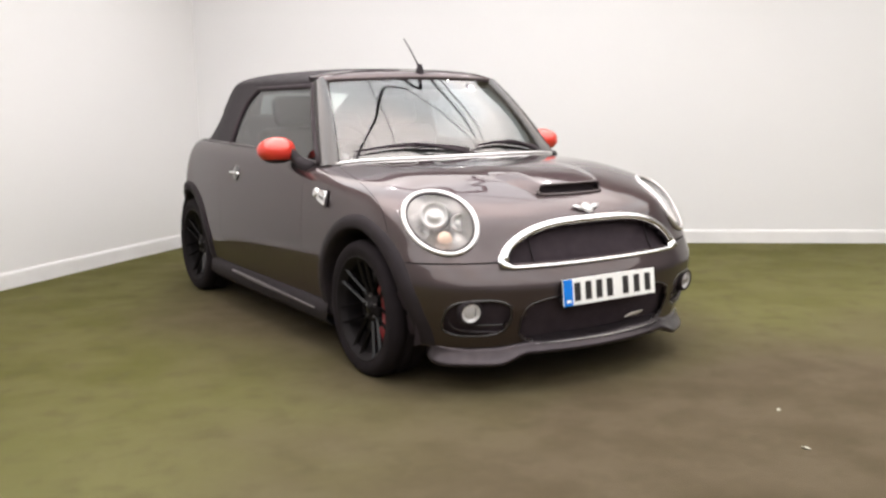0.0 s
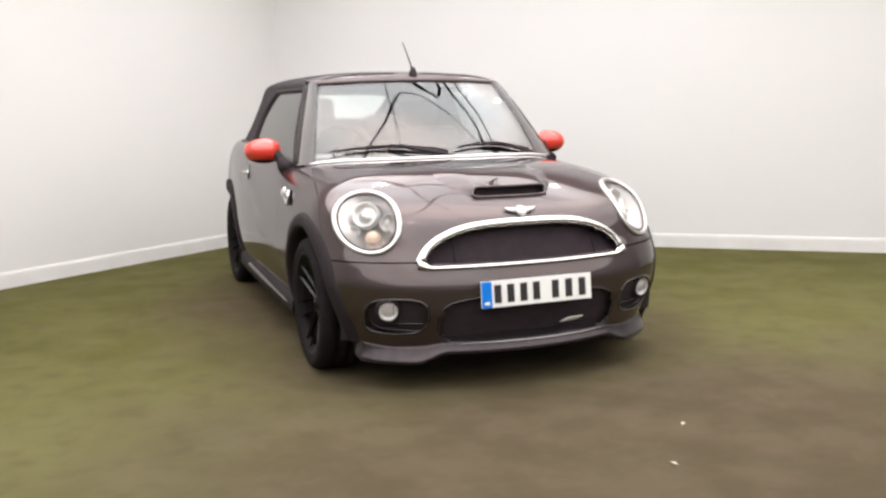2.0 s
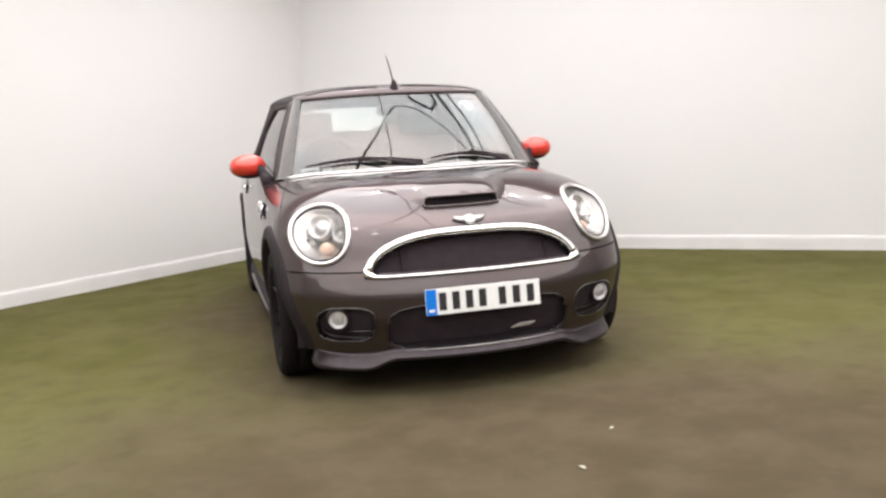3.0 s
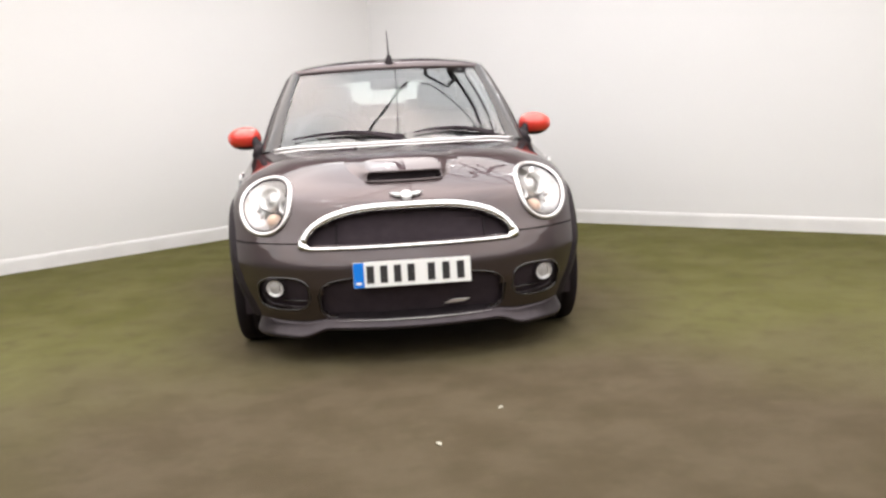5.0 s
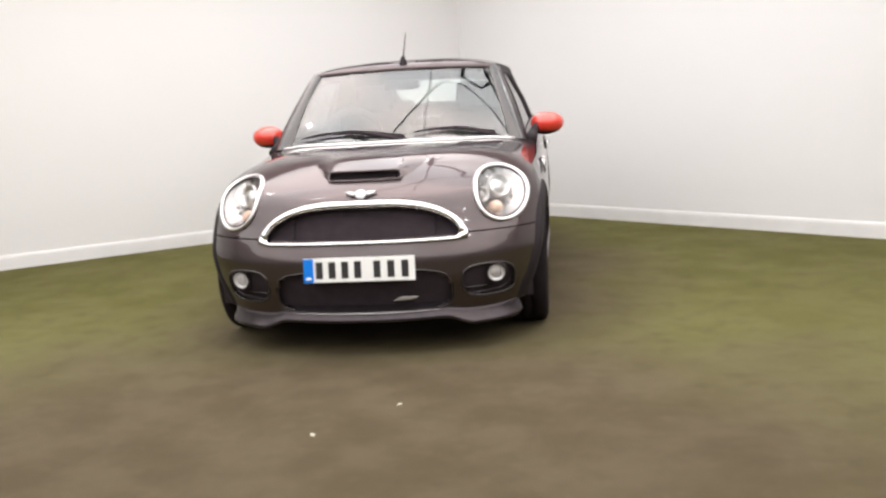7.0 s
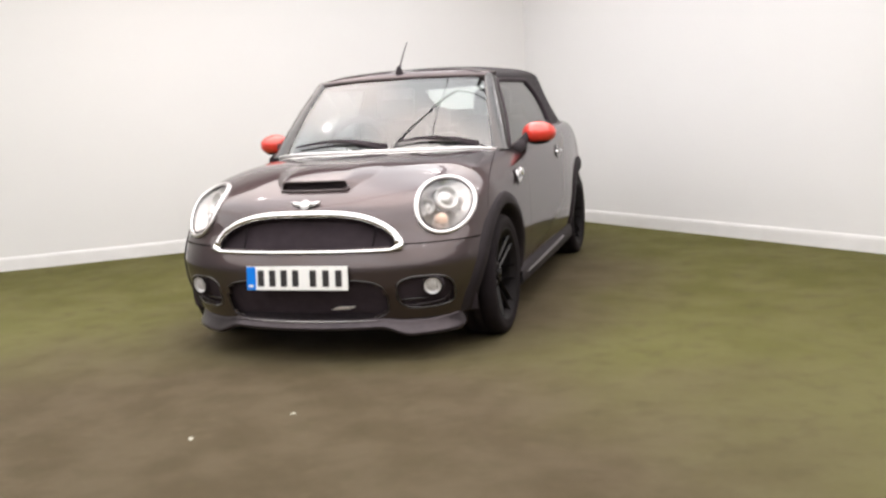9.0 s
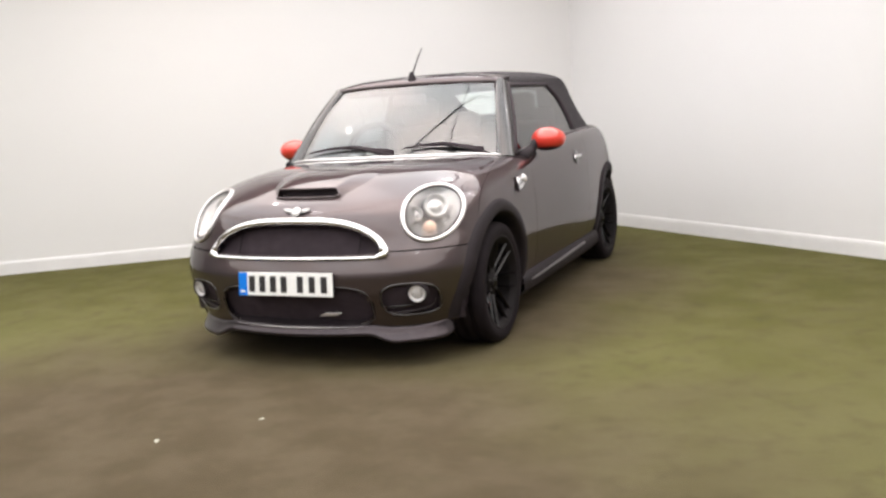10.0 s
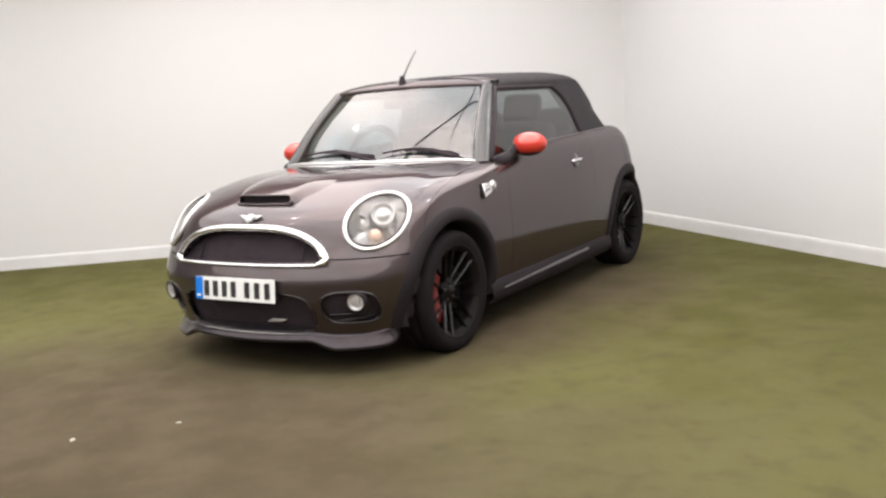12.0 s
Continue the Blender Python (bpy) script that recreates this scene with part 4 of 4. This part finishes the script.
# pane in the back of the soft top
for s in (1, -1):
    # side window
    rows = []
    for w in np.linspace(0, 1, 9):
        row = []
        for t in np.linspace(0, 1, 17):
            yb, yt = 0.60 + 1.25 * t, 0.96 + 0.87 * t
            y = yb + (yt - yb) * w
            y -= 0.10 * t ** 6 * max(0.0, (w - 0.45) / 0.55) ** 3
            x = 0.735 + (0.585 - 0.735) * w + 0.012 * math.sin(math.pi * w)
            zb = ZBASE(yb) - 0.005
            row.append((s * x, y, zb + (1.312 - zb) * w))
        rows.append(row)
    pane = part("side_window", sheet(rows), SIDEGLASS, car, "dark tinted side window")
    pane.visible_shadow = False
    rim = [rows[k][0] for k in range(9)] + rows[-1][1:] + [rows[k][-1] for k in range(7, -1, -1)]
    part("window_seal", tube([Vector(p) + Vector((0.004 * s, 0, 0)) for p in rim], 0.013, 8), BLACK, pane)

    # door mirror
    c = Vector((s * 0.862, 0.845, 0.986))
    cap = bmesh.new()
    bmesh.ops.create_uvsphere(cap, u_segments=32, v_segments=20, radius=1.0)
    for v in cap.verts:
        x, y, z = v.co
        e = lambda q, n: math.copysign(abs(q) ** n, q)
        v.co = Vector((0.100 * e(x, 0.92), 0.088 * y if y < 0 else 0.03 * y, 0.067 * e(z, 0.95) * (1 - 0.08 * x * s)))
    cap_copy = cap.copy()
    housing = cap.copy()
    bmesh.ops.bisect_plane(cap, geom=cap.verts[:] + cap.edges[:] + cap.faces[:], plane_co=(0, -0.004, 0), plane_no=(0, 1, 0), clear_outer=True)
    bmesh.ops.bisect_plane(housing, geom=housing.verts[:] + housing.edges[:] + housing.faces[:], plane_co=(0, -0.001, 0), plane_no=(0, -1, 0), clear_outer=True)
    bmesh.ops.scale(housing, vec=(0.985, 1.0, 0.985), verts=housing.verts)
    mirror = part("door_mirror", cap, REDCAP, car, "orange-red mirror cap on a black stalk", m=Matrix.Translation(c) @ pose(0, 0, 0, 0, 0, 8 * s))
    part("mirror_housing", housing, PLASTIC, mirror, "black mirror housing")
    under = cap_copy
    bmesh.ops.bisect_plane(under, geom=under.verts[:] + under.edges[:] + under.faces[:], plane_co=(0, 0, -0.046), plane_no=(0, 0, 1), clear_outer=True)
    bmesh.ops.scale(under, vec=(1.012, 1.012, 1.012), verts=under.verts)
    part("mirror_underside", under, PLASTIC, mirror, "black lower shell of the mirror")
    face = lathe([(0.0, 0.0), (0.05, 0.0), (0.056, -0.004)], 28)
    bmesh.ops.scale(face, vec=(1, 1.5, 1), verts=face.verts)
    part("mirror_glass", face, CHROME, mirror, m=pose(0, 0.031, 0, 0, 0, 90))
    stalk = [Vector((s * 0.806, 0.790, 0.985)), Vector((s * 0.786, 0.778, 0.948)), Vector((s * 0.770, 0.740, 0.918)), Vector((s * 0.757, 0.63, 0.893))]
    part("stalk", tube([p - c for p in stalk], [0.022, 0.027, 0.036, 0.046], 12, 0.9), PLASTIC, mirror, "black mirror stalk", m=pose(0, 0, 0, 0, 0, -8 * s))

rows = []
for y in np.linspace(2.29, 2.66, 8):
    sec = top_section(y)
    row = []
    for x in np.linspace(-0.43, 0.43, 15):
        z = float(np.interp(abs(x), [p[0] for p in sec[::-1]], [p[2] for p in sec[::-1]]))
        row.append((x, y, z - 0.006))
    rows.append(row)
back_pane = part("rear_window", sheet(rows), REARGLASS, soft_top, "clear rear window set in the fabric")
back_pane.visible_shadow = False


# ---- wheels ----
def wheel(y0, s):
    m = Matrix.Translation((s * (0.735 if y0 < 1 else 0.705), y0, HUB)) @ (Matrix.Identity(4) if s > 0 else pose(0, 0, 0, 0, 0, 180))
    rim = part("wheel", lathe([(0.222, -0.10), (0.235, -0.098), (0.226, -0.08), (0.212, -0.05), (0.208, 0.05), (0.219, 0.078), (0.236, 0.094), (0.241, 0.1), (0.239, 0.105), (0.231, 0.102), (0.222, 0.088), (0.208, 0.07)], 72), RIMBLACK, car, "black cross-spoke alloy wheel", m=m)
    R = 0.308
    part("tyre", lathe([(0.233, -0.1), (0.25, -0.106), (0.278, -0.107), (0.295, -0.1), (0.304, -0.088), (R, -0.07), (R, -0.036), (0.301, -0.034), (0.301, -0.026), (R, -0.024), (R, 0.024), (0.301, 0.026), (0.301, 0.034), (R, 0.036), (R, 0.07), (0.304, 0.088), (0.296, 0.1), (0.281, 0.1075), (0.276, 0.109), (0.258, 0.1085), (0.245, 0.106), (0.234, 0.101)], 80), RUBBER, rim, "black road tyre")
    part("brake_disc", lathe([(0.075, -0.012), (0.155, -0.012), (0.157, -0.008), (0.157, 0.012), (0.155, 0.016), (0.078, 0.016), (0.07, 0.03), (0.0, 0.03)], 56), DISC, rim)
    rows = []
    for k in range(13):
        a = radians(-50 + 100 * k / 12)
        rows.append([(x, -s * r * math.cos(a), r * math.sin(a)) for x, r in ((-0.03, 0.112), (0.03, 0.108), (0.056, 0.12), (0.058, 0.18), (0.042, 0.2), (-0.03, 0.196))])
    cal = sheet(rows, closed=True)
    bmesh.ops.holes_fill(cal, edges=cal.edges)
    part("brake_caliper", cal, CALIPER, rim, "red brake caliper")
    part("hub", lathe([(0.0, 0.062), (0.03, 0.062), (0.034, 0.058), (0.036, 0.052), (0.062, 0.05), (0.07, 0.04), (0.072, 0.0)], 36), RIMBLACK, rim)
    part("centre_cap", lathe([(0.0, 0.07), (0.022, 0.069), (0.028, 0.062)], 24), ALLOY, rim)
    sp = bmesh.new()
    prof = [(0.050, 0.046), (0.10, 0.058), (0.16, 0.072), (0.212, 0.084), (0.226, 0.092)]
    secs = []
    for r, x in prof:
        w = 0.0040 + 0.0028 * abs(r - 0.13) / 0.09
        secs.append([sp.verts.new((x + dx, dy, r)) for dx, dy in ((-0.022, -w * 0.8), (-0.006, -w), (0.004, 0), (-0.006, w), (-0.022, w * 0.8))])
    for a, b in zip(secs, secs[1:]):
        for i in range(5):
            sp.faces.new((a[i], a[(i + 1) % 5], b[(i + 1) % 5], b[i]))
    sp.faces.new(secs[0])
    sp.faces.new(secs[-1][::-1])
    first = None
    for k in range(7):
        for side in (-1, 1):
            mm = pose(0, 0, 0, 360 / 7 * k + 5, 0, 0) @ pose(0, side * 0.022, 0, -3.5 * side, 0, 0)
            if first is None:
                first = part("spoke", sp, ALLOY, rim, m=mm, smooth=False)
            else:
                o = new("spoke", first.data)
                o.parent, o.matrix_basis = rim, mm
    for k in range(5):
        a = radians(72 * k + 20)
        part("wheel_bolt", lathe([(0.0, 0.008), (0.008, 0.007), (0.009, -0.01)], 8), DISC, rim, m=pose(0.05, 0.05 * math.cos(a), 0.05 * math.sin(a)))


for s in (1, -1):
    wheel(0.0, s)
    wheel(REAR_AXLE, s)


# ---- cabin ----
def seat(x, y, w, back_h):
    base = part("seat", box((w, 0.50, 0.16), (x, y, 0.50), 0.05, 4), SEATCLOTH, car, "charcoal cloth seat")
    part("seat_base", box((w * 0.8, 0.42, 0.24), (x, y, 0.32), 0.02), BLACK, base)
    part("backrest", box((w, 0.13, back_h), (0, 0, back_h / 2), 0.055, 4, m=pose(x, y + 0.24, 0.5, -16, 0, 0)), SEATCLOTH, base)
    part("headrest", box((0.27, 0.1, 0.19), (0, 0, 0.07), 0.045, 4, m=pose(x, y + 0.24, 0.5, -16, 0, 0) @ pose(0, 0, back_h + 0.035)), SEATCLOTH, base)


for s in (1, -1):
    seat(s * 0.36, 1.32, 0.50, 0.60)
    seat(s * 0.30, 2.02, 0.44, 0.48)
rows = []
for u in np.linspace(-1, 1, 25):
    x = u * 0.66
    rows.append([(x, 0.56 + 0.08 * u * u, 0.90), (x, 0.68, 0.945 - 0.01 * u * u), (x, 0.86, 0.94 - 0.02 * u * u), (x, 0.93, 0.90), (x, 0.94, 0.72), (x, 0.86, 0.55)])
part("dashboard", sheet(rows), DASH, car, "grey curved dashboard")
wr = [Vector((-0.375 + 0.190 * math.cos(a), 0.07 * math.sin(a) + 1.02, 0.930 + 0.185 * math.sin(a))) for a in np.linspace(0, math.tau, 41)[:-1]]
steer = part("steering_wheel", tube(wr, 0.022, 10, closed=True), BLACK, car, "black steering wheel")
part("steering_boss", lathe([(0.0, 0.03), (0.05, 0.025), (0.065, 0.0), (0.05, -0.05)], 24), BLACK, steer, m=Matrix.Translation((-0.375, 1.02, 0.930)) @ pose(0, 0, 0, 0, 0, 90) @ pose(0, 0, 0, 0, 18, 0))
for k in range(3):
    a = radians(90 * k - 180 if k < 2 else -90)
    p = Vector((-0.375 + 0.185 * math.cos(a), 0.07 * math.sin(a) + 1.02, 0.930 + 0.18 * math.sin(a)))
    part("steering_spoke", tube([(-0.375, 1.02, 0.930), p], 0.014, 8), SATIN, steer)
p = screen_point(0, 0.86, -0.06)
part("interior_mirror", box((0.22, 0.035, 0.06), p, 0.015), BLACK, car, "black interior mirror")
shell.free()
